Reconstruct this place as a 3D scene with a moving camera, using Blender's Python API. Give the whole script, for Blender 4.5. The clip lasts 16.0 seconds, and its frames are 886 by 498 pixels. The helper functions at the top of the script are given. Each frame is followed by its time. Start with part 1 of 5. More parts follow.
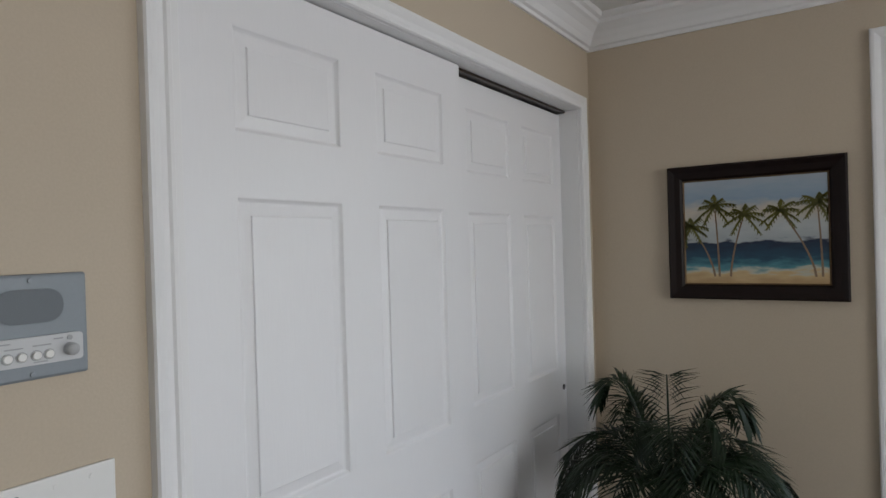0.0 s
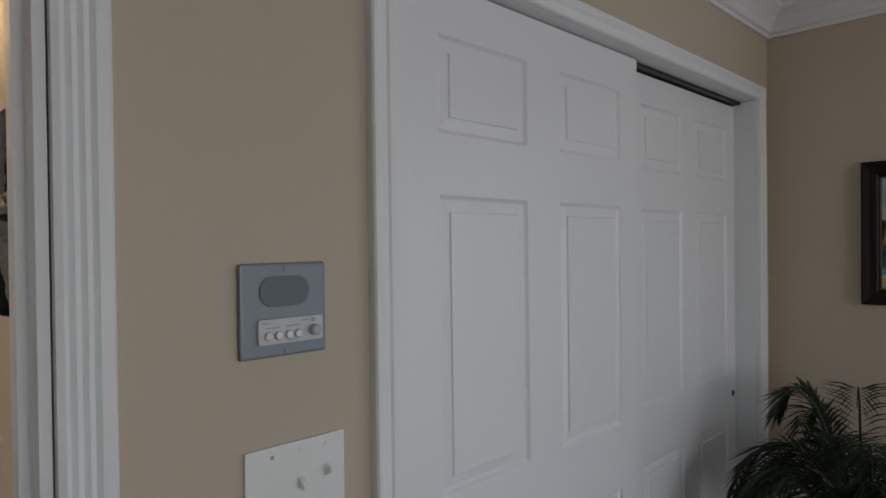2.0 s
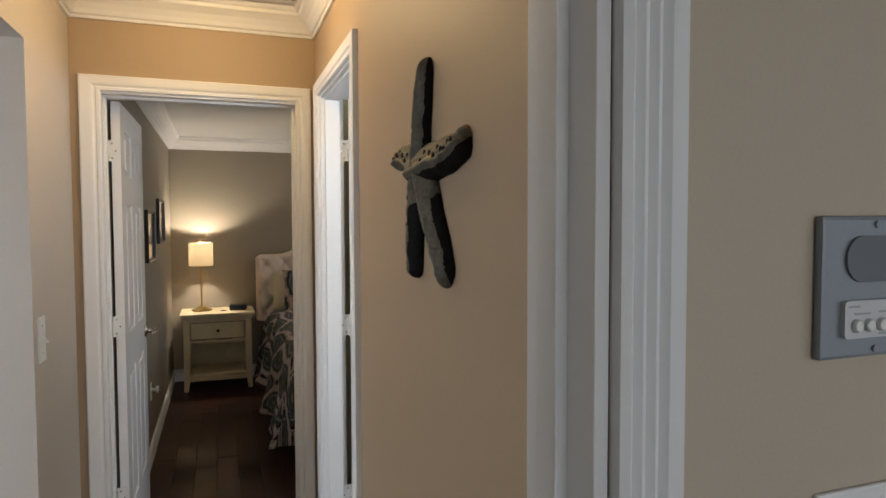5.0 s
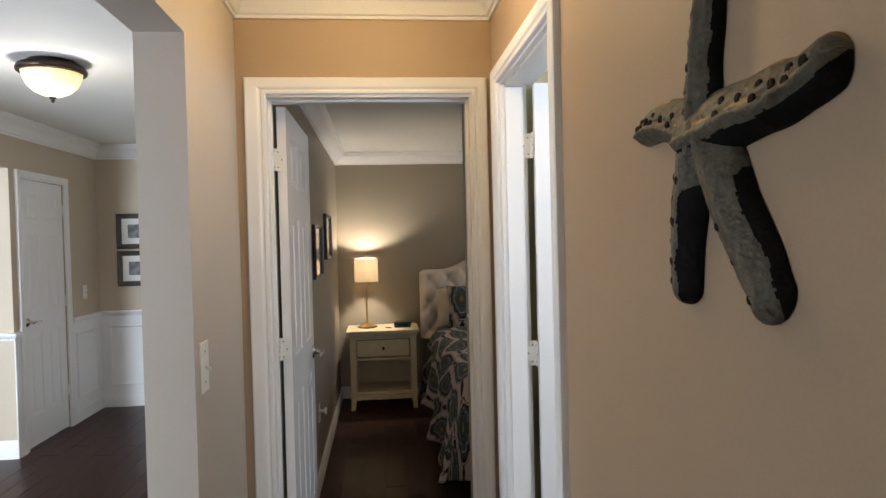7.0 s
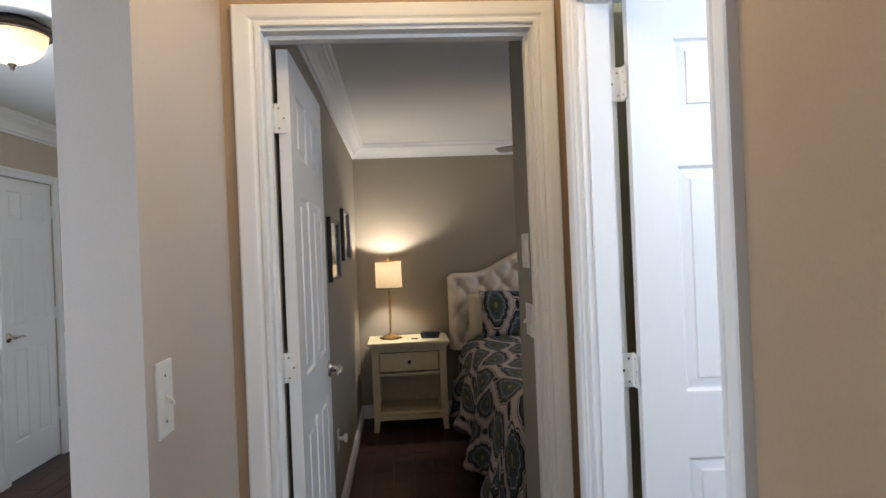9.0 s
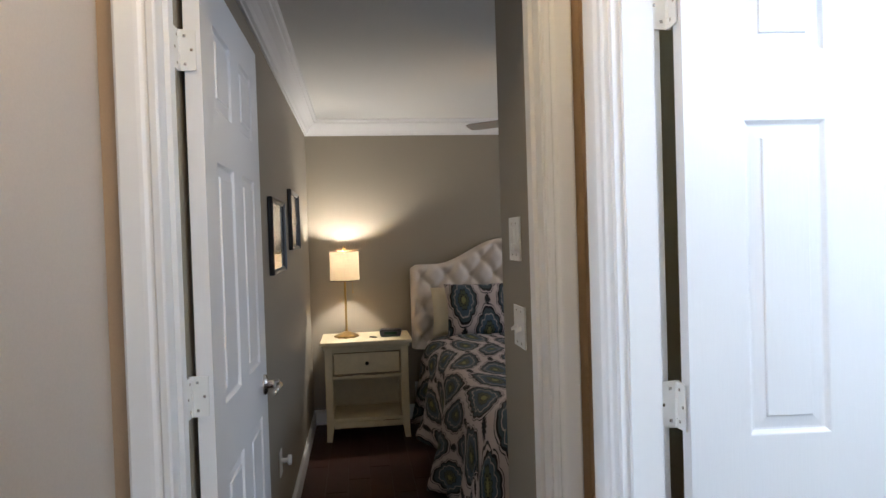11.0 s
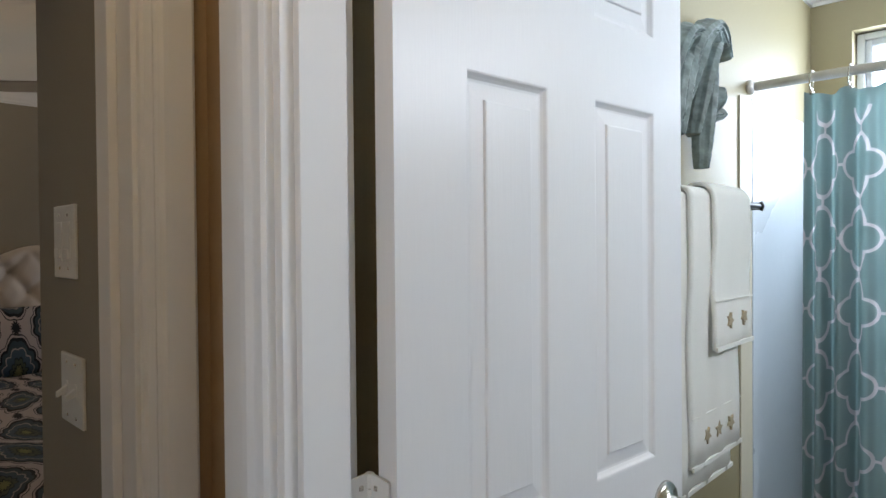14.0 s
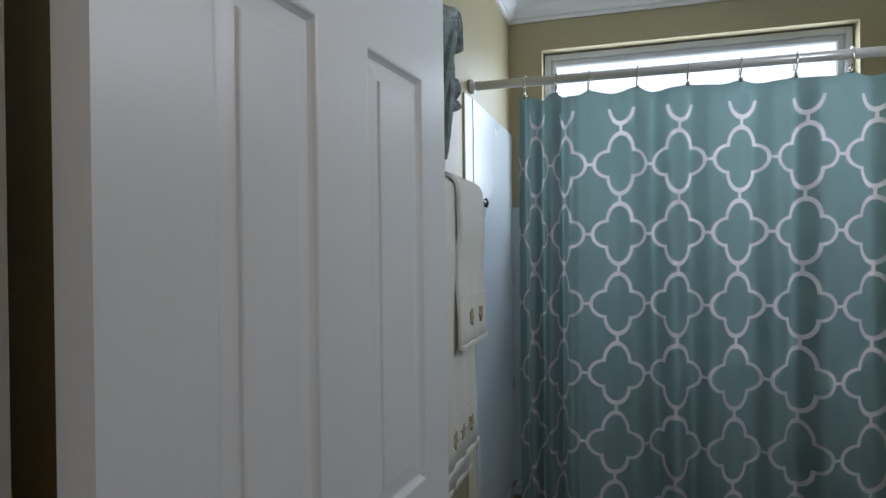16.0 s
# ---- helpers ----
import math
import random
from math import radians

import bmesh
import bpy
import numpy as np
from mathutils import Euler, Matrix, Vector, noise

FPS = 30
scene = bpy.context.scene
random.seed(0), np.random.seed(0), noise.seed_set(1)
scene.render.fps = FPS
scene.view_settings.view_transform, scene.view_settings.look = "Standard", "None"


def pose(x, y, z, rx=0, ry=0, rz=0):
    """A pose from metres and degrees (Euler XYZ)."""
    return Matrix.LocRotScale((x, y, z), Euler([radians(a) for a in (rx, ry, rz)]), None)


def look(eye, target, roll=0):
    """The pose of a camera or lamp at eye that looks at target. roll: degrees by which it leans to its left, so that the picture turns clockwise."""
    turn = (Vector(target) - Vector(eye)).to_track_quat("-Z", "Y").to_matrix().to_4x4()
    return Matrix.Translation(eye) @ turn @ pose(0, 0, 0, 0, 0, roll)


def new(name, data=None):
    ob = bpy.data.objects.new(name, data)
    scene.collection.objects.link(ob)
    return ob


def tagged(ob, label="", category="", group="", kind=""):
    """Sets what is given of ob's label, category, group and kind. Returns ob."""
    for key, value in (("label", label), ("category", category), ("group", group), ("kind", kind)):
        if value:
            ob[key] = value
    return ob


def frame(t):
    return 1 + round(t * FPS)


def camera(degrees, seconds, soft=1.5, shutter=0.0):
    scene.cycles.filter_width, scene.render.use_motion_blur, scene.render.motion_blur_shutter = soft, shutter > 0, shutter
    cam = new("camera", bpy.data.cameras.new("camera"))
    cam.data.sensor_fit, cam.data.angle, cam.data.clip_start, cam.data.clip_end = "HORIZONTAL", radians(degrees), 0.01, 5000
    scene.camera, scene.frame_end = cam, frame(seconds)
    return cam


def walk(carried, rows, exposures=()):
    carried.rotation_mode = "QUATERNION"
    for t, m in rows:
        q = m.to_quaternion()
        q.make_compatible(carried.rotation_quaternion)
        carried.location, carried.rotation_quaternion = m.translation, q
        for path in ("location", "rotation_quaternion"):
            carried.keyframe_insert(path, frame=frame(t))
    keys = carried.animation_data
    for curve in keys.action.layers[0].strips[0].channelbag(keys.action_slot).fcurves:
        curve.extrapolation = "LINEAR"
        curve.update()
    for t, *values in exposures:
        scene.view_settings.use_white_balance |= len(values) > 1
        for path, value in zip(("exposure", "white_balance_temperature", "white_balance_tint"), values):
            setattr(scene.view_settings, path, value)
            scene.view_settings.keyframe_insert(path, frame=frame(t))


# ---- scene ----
cam = camera(70.6, 16.0)
PATH = [
    (0, (-0.058, 0.15, 1.536), (-1.167, 1.814, 1.525), -1.7),
    (0.5, (-0.083, 0.121, 1.535), (-1.268, 1.732, 1.524), -1.7),
    (1, (-0.099, 0.087, 1.538), (-1.364, 1.637, 1.524), -1.4),
    (1.5, (-0.112, 0.061, 1.54), (-1.457, 1.54, 1.524), -1.1),
    (2, (-0.127, 0.047, 1.541), (-1.554, 1.448, 1.522), -0.7),
    (2.5, (-0.16, 0.042, 1.536), (-1.663, 1.361, 1.512), -0.4),
    (3, (-0.207, 0.039, 1.539), (-1.789, 1.261, 1.488), -0.3),
    (3.5, (-0.269, 0.023, 1.533), (-1.913, 1.16, 1.476), 0.1),
    (4, (-0.335, -0.001, 1.529), (-2.044, 1.036, 1.46), 0.2),
    (4.5, (-0.408, -0.045, 1.524), (-2.196, 0.849, 1.445), 0.1),
    (5, (-0.514, -0.073, 1.511), (-2.397, 0.598, 1.423), -0.2),
    (5.2, (-0.582, -0.073, 1.506), (-2.496, 0.498, 1.415), -0.2),
    (7.3, (-1.036, -0.12, 1.483), (-3.027, 0.06, 1.459), -1.7),
    (7.5, (-1.089, -0.134, 1.47), (-3.082, 0.039, 1.456), -2.0),
    (8, (-1.239, -0.148, 1.443), (-3.234, 0.002, 1.441), -2.3),
    (8.2, (-1.313, -0.152, 1.433), (-3.308, -0.01, 1.435), -2.4),
    (10.5, (-1.952, -0.159, 1.384), (-3.944, 0.024, 1.363), -1.8),
    (11, (-2.067, -0.142, 1.394), (-4.049, 0.128, 1.359), -1.8),
    (11.5, (-2.2, -0.105, 1.39), (-4.158, 0.301, 1.358), -1.6),
    (12, (-2.277, -0.086, 1.393), (-4.179, 0.533, 1.37), -1.5),
    (12.5, (-2.366, -0.103, 1.393), (-4.162, 0.777, 1.377), -1.1),
    (13, (-2.462, -0.08, 1.377), (-4.133, 1.019, 1.38), -0.6),
    (13.5, (-2.538, -0.031, 1.383), (-4.083, 1.239, 1.378), -0.7),
    (14, (-2.603, -0.014, 1.38), (-3.996, 1.42, 1.356), -0.5),
    (14.5, (-2.674, 0.022, 1.37), (-3.874, 1.621, 1.344), -0.3),
    (15, (-2.734, 0.049, 1.369), (-3.702, 1.799, 1.338), -0.3),
    (15.5, (-2.782, 0.086, 1.366), (-3.53, 1.94, 1.339), -0.6),
    (16, (-2.797, 0.126, 1.351), (-3.361, 2.045, 1.342), -0.7),
]
EXPOSURES = [(0.0, 0.58, 6200, 10), (1.5, 0.3, 6200, 10), (2.0, -0.05, 6150, 10), (2.75, -0.35, 6150, 10), (3.5, -0.4, 6150, 10), (4.5, -0.2, 6150, 10), (5.2, -0.05, 6150, 10), (7.3, 0.0, 5950, 10), (8.2, 0.0, 5750, 10), (10.5, 0.17, 5430, 10), (12.0, 0.2, 5550, 10), (13.0, -0.32, 5800, 10), (14.0, -0.70, 5980, 10), (15.0, -1.48, 6020, 10), (16.0, -1.88, 6050, 10)]
walk(cam, [(t, look(eye, target, roll)) for t, eye, target, roll in PATH], EXPOSURES)

# ---- world, sun, large lights, exposure ----
world = bpy.data.worlds.new("world")
scene.world = world
world.use_nodes = True
wn = world.node_tree.nodes
sky = wn.new("ShaderNodeTexSky")
sky.sky_type = "NISHITA"
sky.sun_disc = False
sky.sun_elevation, sky.sun_rotation = radians(48), radians(-25)
wn["Background"].inputs[1].default_value = 0.12
world.node_tree.links.new(sky.outputs[0], wn["Background"].inputs[0])
sun = new("sun", bpy.data.lights.new("sun", "SUN"))
sun.data.energy, sun.data.angle, sun.data.color = 3.0, radians(0.6), (1.0, 0.95, 0.88)
sun.matrix_world = look((0, 0, 10), (0.3, -0.6, 9.2))


def area(name, at, to, sx, sy, watts, colour):
    lamp = new(name, bpy.data.lights.new(name, "AREA"))
    lamp.data.shape, lamp.data.size, lamp.data.size_y = "RECTANGLE", sx, sy
    lamp.data.energy, lamp.data.color = watts, colour
    lamp.matrix_world = look(at, to)
    return lamp


def bulb(name, at, watts, colour, radius=0.03):
    lamp = new(name, bpy.data.lights.new(name, "POINT"))
    lamp.data.energy, lamp.data.color, lamp.data.shadow_soft_size = watts, colour, radius
    lamp.location = at
    return lamp


DAY = (0.86, 0.93, 1.0)
WARM = (1.0, 0.67, 0.30)
area("window_light_den", (1.35, 2.63, 1.15), (1.35, 0, 1.15), 2.3, 2.0, 13, (0.95, 0.97, 1.0))
area("window_light_den_east", (3.16, 0.55, 1.4), (0, 0.75, 1.3), 2.0, 1.3, 33, (0.99, 0.97, 0.95))
area("window_light_den_south", (1.2, -3.14, 1.4), (1.2, 0, 1.3), 2.0, 1.3, 1.2, (0.97, 0.97, 0.97))
area("window_light_bath", (-2.565, 2.67, 1.81), (-2.565, 0, 1.6), 1.05, 0.56, 37, (0.80, 0.90, 1.0))
area("vanity_light", (-1.95, 1.25, 1.95), (-3.1, 1.1, 1.3), 0.7, 0.14, 16, (0.92, 0.95, 1.0))
area("window_light_bedroom", (-5.4, 3.26, 1.4), (-5.4, 0, 1.3), 1.6, 1.3, 13.5, DAY)
area("window_light_foyer", (-0.90, -3.65, 1.3), (-4.3, -2.2, 1.2), 0.8, 1.9, 215, DAY)
area("window_light_foyer_south", (-2.4, -4.26, 1.3), (-3.4, -2.5, 1.3), 1.4, 1.9, 56, DAY)
bulb("hall_lamp_light", (-2.72, -0.10, 2.34), 10.5, WARM, 0.05)
bulb("foyer_lamp_light", (-4.285, -1.715, 2.06), 9, (1.0, 0.90, 0.78), 0.05)
bulb("fan_light", (-5.55, 1.12, 1.95), 7, (1.0, 0.66, 0.36), 0.05)
bulb("table_lamp_light", (-6.66, -0.242, 1.262), 26, (1.0, 0.83, 0.63), 0.02)


# ---- materials ----
def mat(name, colour, rough=0.5, metal=0.0, vary=0.06, grain=40.0, bump=0.05, big=1.5, spec=0.5):
    m = bpy.data.materials.new(name)
    m.use_nodes = True
    nt = m.node_tree
    b = nt.nodes["Principled BSDF"]
    b.inputs["Roughness"].default_value, b.inputs["Metallic"].default_value = rough, metal
    b.inputs["Specular IOR Level"].default_value = spec
    tc = nt.nodes.new("ShaderNodeTexCoord")
    n1, n2 = nt.nodes.new("ShaderNodeTexNoise"), nt.nodes.new("ShaderNodeTexNoise")
    n1.inputs["Scale"].default_value, n2.inputs["Scale"].default_value = grain, big
    n1.inputs["Detail"].default_value, n2.inputs["Detail"].default_value = 4, 5
    nt.links.new(tc.outputs["Object"], n1.inputs["Vector"])
    nt.links.new(tc.outputs["Object"], n2.inputs["Vector"])
    add = nt.nodes.new("ShaderNodeMath")
    add.operation = "ADD"
    nt.links.new(n1.outputs[0], add.inputs[0])
    nt.links.new(n2.outputs[0], add.inputs[1])
    ramp = nt.nodes.new("ShaderNodeMapRange")
    ramp.inputs["From Min"].default_value, ramp.inputs["From Max"].default_value = 0.6, 1.4
    ramp.inputs["To Min"].default_value, ramp.inputs["To Max"].default_value = 1 - vary, 1 + vary
    nt.links.new(add.outputs[0], ramp.inputs["Value"])
    mix = nt.nodes.new("ShaderNodeVectorMath")
    mix.operation = "MULTIPLY"
    mix.inputs[0].default_value = colour
    nt.links.new(ramp.outputs[0], mix.inputs[1])
    nt.links.new(mix.outputs[0], b.inputs["Base Color"])
    rr = nt.nodes.new("ShaderNodeMapRange")
    rr.inputs["To Min"].default_value, rr.inputs["To Max"].default_value = max(0.03, rough - 0.06), min(1, rough + 0.06)
    nt.links.new(n2.outputs[0], rr.inputs["Value"])
    nt.links.new(rr.outputs[0], b.inputs["Roughness"])
    if bump:
        bp = nt.nodes.new("ShaderNodeBump")
        bp.inputs["Strength"].default_value, bp.inputs["Distance"].default_value = bump, 0.004
        nt.links.new(n1.outputs[0], bp.inputs["Height"])
        nt.links.new(bp.outputs[0], b.inputs["Normal"])
    return m


def bsdf(m):
    return m.node_tree.nodes["Principled BSDF"]


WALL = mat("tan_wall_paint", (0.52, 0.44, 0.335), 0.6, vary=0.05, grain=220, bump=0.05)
# the tan of the other walls, darkened and warmed to hold the lamplight
LAMPTAN = mat("lamp_warmed_tan_paint", (0.41, 0.305, 0.200), 0.55, vary=0.05, grain=220, bump=0.05)
BEDWALL = mat("bedroom_wall_paint", (0.30, 0.265, 0.205), 0.6, vary=0.05, grain=220, bump=0.05)
BATHWALL = mat("bathroom_wall_paint", (0.365, 0.31, 0.18), 0.5, vary=0.05, grain=220, bump=0.05)
CEIL = mat("ceiling_paint", (0.74, 0.74, 0.72), 0.8, vary=0.04, grain=160, bump=0.2)
WHITE = mat("white_gloss_paint", (0.80, 0.80, 0.80), 0.55, vary=0.01, grain=60, bump=0.0)
DOORPAINT = mat("white_door_paint", (0.80, 0.80, 0.81), 0.34, vary=0.02, grain=50, bump=0.05)
# a faint moulded wood grain along the door leaves
dn = DOORPAINT.node_tree
grain_map = dn.nodes.new("ShaderNodeMapping")
grain_map.inputs["Scale"].default_value = (7.0, 7.0, 0.30)
grain_noise = [n for n in dn.nodes if n.type == "TEX_NOISE" and n.inputs["Scale"].default_value > 20][0]
dn.links.new([n for n in dn.nodes if n.type == "TEX_COORD"][0].outputs["Object"], grain_map.inputs[0])
dn.links.new(grain_map.outputs[0], grain_noise.inputs["Vector"])
FLOORWOOD = mat("dark_floor_wood", (0.026, 0.011, 0.008), 0.36, vary=0.35, grain=18, bump=0.06)
bsdf(FLOORWOOD).inputs["Specular IOR Level"].default_value = 0.18
CHROME = mat("satin_nickel", (0.62, 0.58, 0.53), 0.22, 1.0, vary=0.05, grain=200, bump=0)
DARKMETAL = mat("dark_bronze", (0.05, 0.035, 0.025), 0.35, 0.8, vary=0.1, grain=200, bump=0)
PLASTIC = mat("white_plastic", (0.78, 0.78, 0.76), 0.35, vary=0.02, bump=0)
GREYMETAL = mat("grey_enamel_plate", (0.22, 0.245, 0.27), 0.45, 0.3, vary=0.04, grain=150, bump=0.02)
MESHGREY = mat("grey_speaker_mesh", (0.17, 0.19, 0.21), 0.7, vary=0.1, grain=900, bump=0.3)
INK = mat("grey_print", (0.34, 0.35, 0.36), 0.6, vary=0.0, bump=0)
BLACK = mat("black_plastic", (0.012, 0.012, 0.014), 0.35, vary=0.1, bump=0)
# dark colour stands in for the shade inside the closet
CLOSETSHADE = mat("painted_closet_shade", (0.10, 0.09, 0.08), 0.9, vary=0.1, bump=0)


# ---- building blocks ----
def mesh(name, bm, material, smooth=False):
    bmesh.ops.recalc_face_normals(bm, faces=bm.faces)
    me = bpy.data.meshes.new(name)
    bm.to_mesh(me)
    bm.free()
    for mm in material if isinstance(material, (list, tuple)) else [material]:
        me.materials.append(mm)
    if smooth:
        for p in me.polygons:
            p.use_smooth = True
    return me


def part(name, bm, material, parent, label="", smooth=False):
    ob = new(name, mesh(name, bm, material, smooth))
    ob.parent = parent
    if label:
        ob["label"] = label
    return ob


def thing(name, label, category, at=(0, 0, 0), group="", kind="", rz=0):
    ob = new(name)
    ob.empty_display_size = 0.05
    ob.matrix_basis = pose(*at, 0, 0, rz)
    return tagged(ob, label, category, group, kind)


def solid(name, bm, material, label="", category="", kind="structure", group="", smooth=False):
    return tagged(new(name, mesh(name, bm, material, smooth)), label, category, group, kind)


def box(bm, x0, y0, z0, x1, y1, z1, bevel=0.0):
    lo = Vector((min(x0, x1), min(y0, y1), min(z0, z1)))
    hi = Vector((max(x0, x1), max(y0, y1), max(z0, z1)))
    r = bmesh.ops.create_cube(bm, size=1.0)
    for v in r["verts"]:
        v.co = Vector([lo[i] + (v.co[i] + 0.5) * (hi[i] - lo[i]) for i in range(3)])
    if bevel:
        es = list({e for v in r["verts"] for e in v.link_edges})
        bmesh.ops.bevel(bm, geom=es, offset=bevel, segments=2, profile=0.6, affect="EDGES")
    return bm


def boxes(*items, bevel=0.0):
    bm = bmesh.new()
    for it in items:
        box(bm, *it, bevel=bevel)
    return bm


def loft(bm, rings, closed_ring=True, caps=True):
    rows = [[bm.verts.new(p) for p in r] for r in rings]
    n = len(rows[0])
    for a, b in zip(rows, rows[1:]):
        for i in range(n if closed_ring else n - 1):
            j = (i + 1) % n
            bm.faces.new((a[i], a[j], b[j], b[i]))
    if caps:
        bm.faces.new(rows[0])
        bm.faces.new(rows[-1])
    return bm


def lathe(profile, axis="z", n=24, at=(0, 0, 0)):
    """Turned body from (radius, height) pairs."""
    bm = bmesh.new()
    rings = []
    for r, h in profile:
        ring = []
        for k in range(n):
            c, s = max(r, 1e-4) * math.cos(2 * math.pi * k / n), max(r, 1e-4) * math.sin(2 * math.pi * k / n)
            p = {"z": (c, s, h), "x": (h, c, s), "y": (c, h, s)}[axis]
            ring.append(Vector(p) + Vector(at))
        rings.append(ring)
    return loft(bm, rings)


def hoop(profile, n=40, at=(0, 0, 0)):
    """An open ring from a closed (radius, height) profile."""
    bm = bmesh.new()
    rings = [[Vector((r * math.cos(2 * math.pi * k / n) + at[0], r * math.sin(2 * math.pi * k / n) + at[1], z + at[2])) for r, z in profile] for k in range(n + 1)]
    return loft(bm, rings, True, False)


def tube(path, radius, n=8):
    bm = bmesh.new()
    pts = [Vector(p) for p in path]
    rings = []
    for i, p in enumerate(pts):
        d = (pts[min(i + 1, len(pts) - 1)] - pts[max(i - 1, 0)]).normalized()
        a = d.cross(Vector((0.31, 0.17, 0.93))).normalized()
        b = d.cross(a)
        r = radius[i] if isinstance(radius, (list, tuple)) else radius
        rings.append([p + r * (math.cos(2 * math.pi * k / n) * a + math.sin(2 * math.pi * k / n) * b) for k in range(n)])
    return loft(bm, rings)


def run(pts, profile, closed=False):
    """A moulding along a line of plan points; the room lies to the left of the line. profile: (distance from the wall, height)."""
    bm = bmesh.new()
    P = [Vector((x, y)) for x, y in pts]
    n = len(P)

    def normal(a, b):
        d = (b - a).normalized()
        return Vector((-d.y, d.x))
    rings = []
    for i in range(n):
        na = normal(P[i - 1], P[i]) if (i > 0 or closed) else normal(P[0], P[1])
        nb = normal(P[i], P[(i + 1) % n]) if (i < n - 1 or closed) else na
        m = (na + nb).normalized()
        m = m / max(0.3, m.dot(na))
        rings.append([Vector((P[i].x + m.x * d, P[i].y + m.y * d, z)) for d, z in profile])
    if closed:
        rings.append([v.copy() for v in rings[0]])
    return loft(bm, rings, True, not closed)


def crown(z, drop=0.105, out=0.095):
    """Profile of a crown moulding under a ceiling at z."""
    s = [(0, -1), (0.10, -1), (0.12, -0.90), (0.22, -0.86), (0.30, -0.70), (0.46, -0.50), (0.66, -0.36), (0.78, -0.30), (0.80, -0.18), (0.94, -0.14), (1, -0.06), (1, 0), (0, 0)]
    return [(a * out, z - 0.001 + b * drop) for a, b in s]


BASE = [(0, 0.001), (0.014, 0.001), (0.014, 0.085), (0.011, 0.096), (0.006, 0.104), (0.004, 0.115), (0, 0.115)]
CASE = [(0, 0), (0, 0.011), (0.004, 0.015), (0.012, 0.015), (0.017, 0.011), (0.030, 0.012), (0.040, 0.017), (0.048, 0.020), (0.056, 0.020), (0.060, 0.016), (0.060, 0)]
PLAIN = [(0, 0), (0, 0.012), (0.003, 0.016), (0.012, 0.016), (0.015, 0.012), (0.019, 0.013), (0.024, 0.018), (0.030, 0.019), (0.056, 0.020), (0.060, 0.017), (0.060, 0)]
FLUTED = [(0, 0), (0, 0.015), (0.008, 0.018), (0.014, 0.012), (0.020, 0.017), (0.027, 0.012), (0.033, 0.017), (0.040, 0.012), (0.046, 0.018), (0.060, 0.020), (0.064, 0.014), (0.064, 0)]


def casing(axis, face, out, u0, u1, top, profile=CASE, scale=1.0, floor_z=0.002, first=1.0):
    """A casing round an opening from u0 to u1, on the wall plane axis=face, proud towards out (+1 or -1)."""
    bm = bmesh.new()

    def put(u, z, d):
        w = face + out * d
        return Vector((w, u, z)) if axis == "x" else Vector((u, w, z))
    r = []
    for k in range(4):
        ring = []
        for o, d in profile:
            o = o * scale
            u = u0 - o * first if k < 2 else u1 + o
            z = floor_z if k in (0, 3) else top + o
            ring.append(put(u, z, d))
        r.append(ring)
    return loft(bm, r)


def leaf_mesh(name, w, h, t, cols, rows, material):
    """A six-panel moulded door leaf: hinge edge at x=0, y from 0 to t, bottom at z=0; raised panels on both faces."""
    bm = bmesh.new()
    xs = [0.0] + [v for c in cols for v in c] + [w]
    zs = [0.0] + [v for r in rows for v in r] + [h]
    for side, depth in ((0.0, 1.0), (t, -1.0)):
        for i in range(len(xs) - 1):
            for j in range(len(zs) - 1):
                x0, x1, z0, z1 = xs[i], xs[i + 1], zs[j], zs[j + 1]
                if i % 2 == 1 and j % 2 == 1:
                    rings = []
                    for ins, dep in ((0, 0), (0.0025, 0.0008), (0.0055, 0.0045), (0.009, 0.0074), (0.0125, 0.0078), (0.033, 0.0046), (0.0342, 0.0014), (0.0362, 0.0006)):
                        y = side + depth * dep
                        rings.append([Vector((x0 + ins, y, z0 + ins)), Vector((x1 - ins, y, z0 + ins)), Vector((x1 - ins, y, z1 - ins)), Vector((x0 + ins, y, z1 - ins))])
                    vs = [[bm.verts.new(p) for p in r] for r in rings]
                    for a, b in zip(vs, vs[1:]):
                        for k in range(4):
                            bm.faces.new((a[k], a[(k + 1) % 4], b[(k + 1) % 4], b[k]))
                    bm.faces.new(vs[-1])
                else:
                    bm.faces.new([bm.verts.new(p) for p in ((x0, side, z0), (x1, side, z0), (x1, side, z1), (x0, side, z1))])
    for a, b in (((0, 0), (0, h)), ((0, h), (w, h)), ((w, h), (w, 0)), ((w, 0), (0, 0))):
        bm.faces.new([bm.verts.new(p) for p in ((a[0], 0, a[1]), (b[0], 0, b[1]), (b[0], t, b[1]), (a[0], t, a[1]))])
    bmesh.ops.remove_doubles(bm, verts=bm.verts, dist=1e-5)
    return mesh(name, bm, material)


def door(name, label, at, rz, w, h, cols, rows, t=0.035):
    d = thing(name, label, "door", at, kind="structure", rz=rz)
    lf = new("leaf", leaf_mesh("leaf", w, h, t, cols, rows, DOORPAINT))
    lf.parent = d
    return d


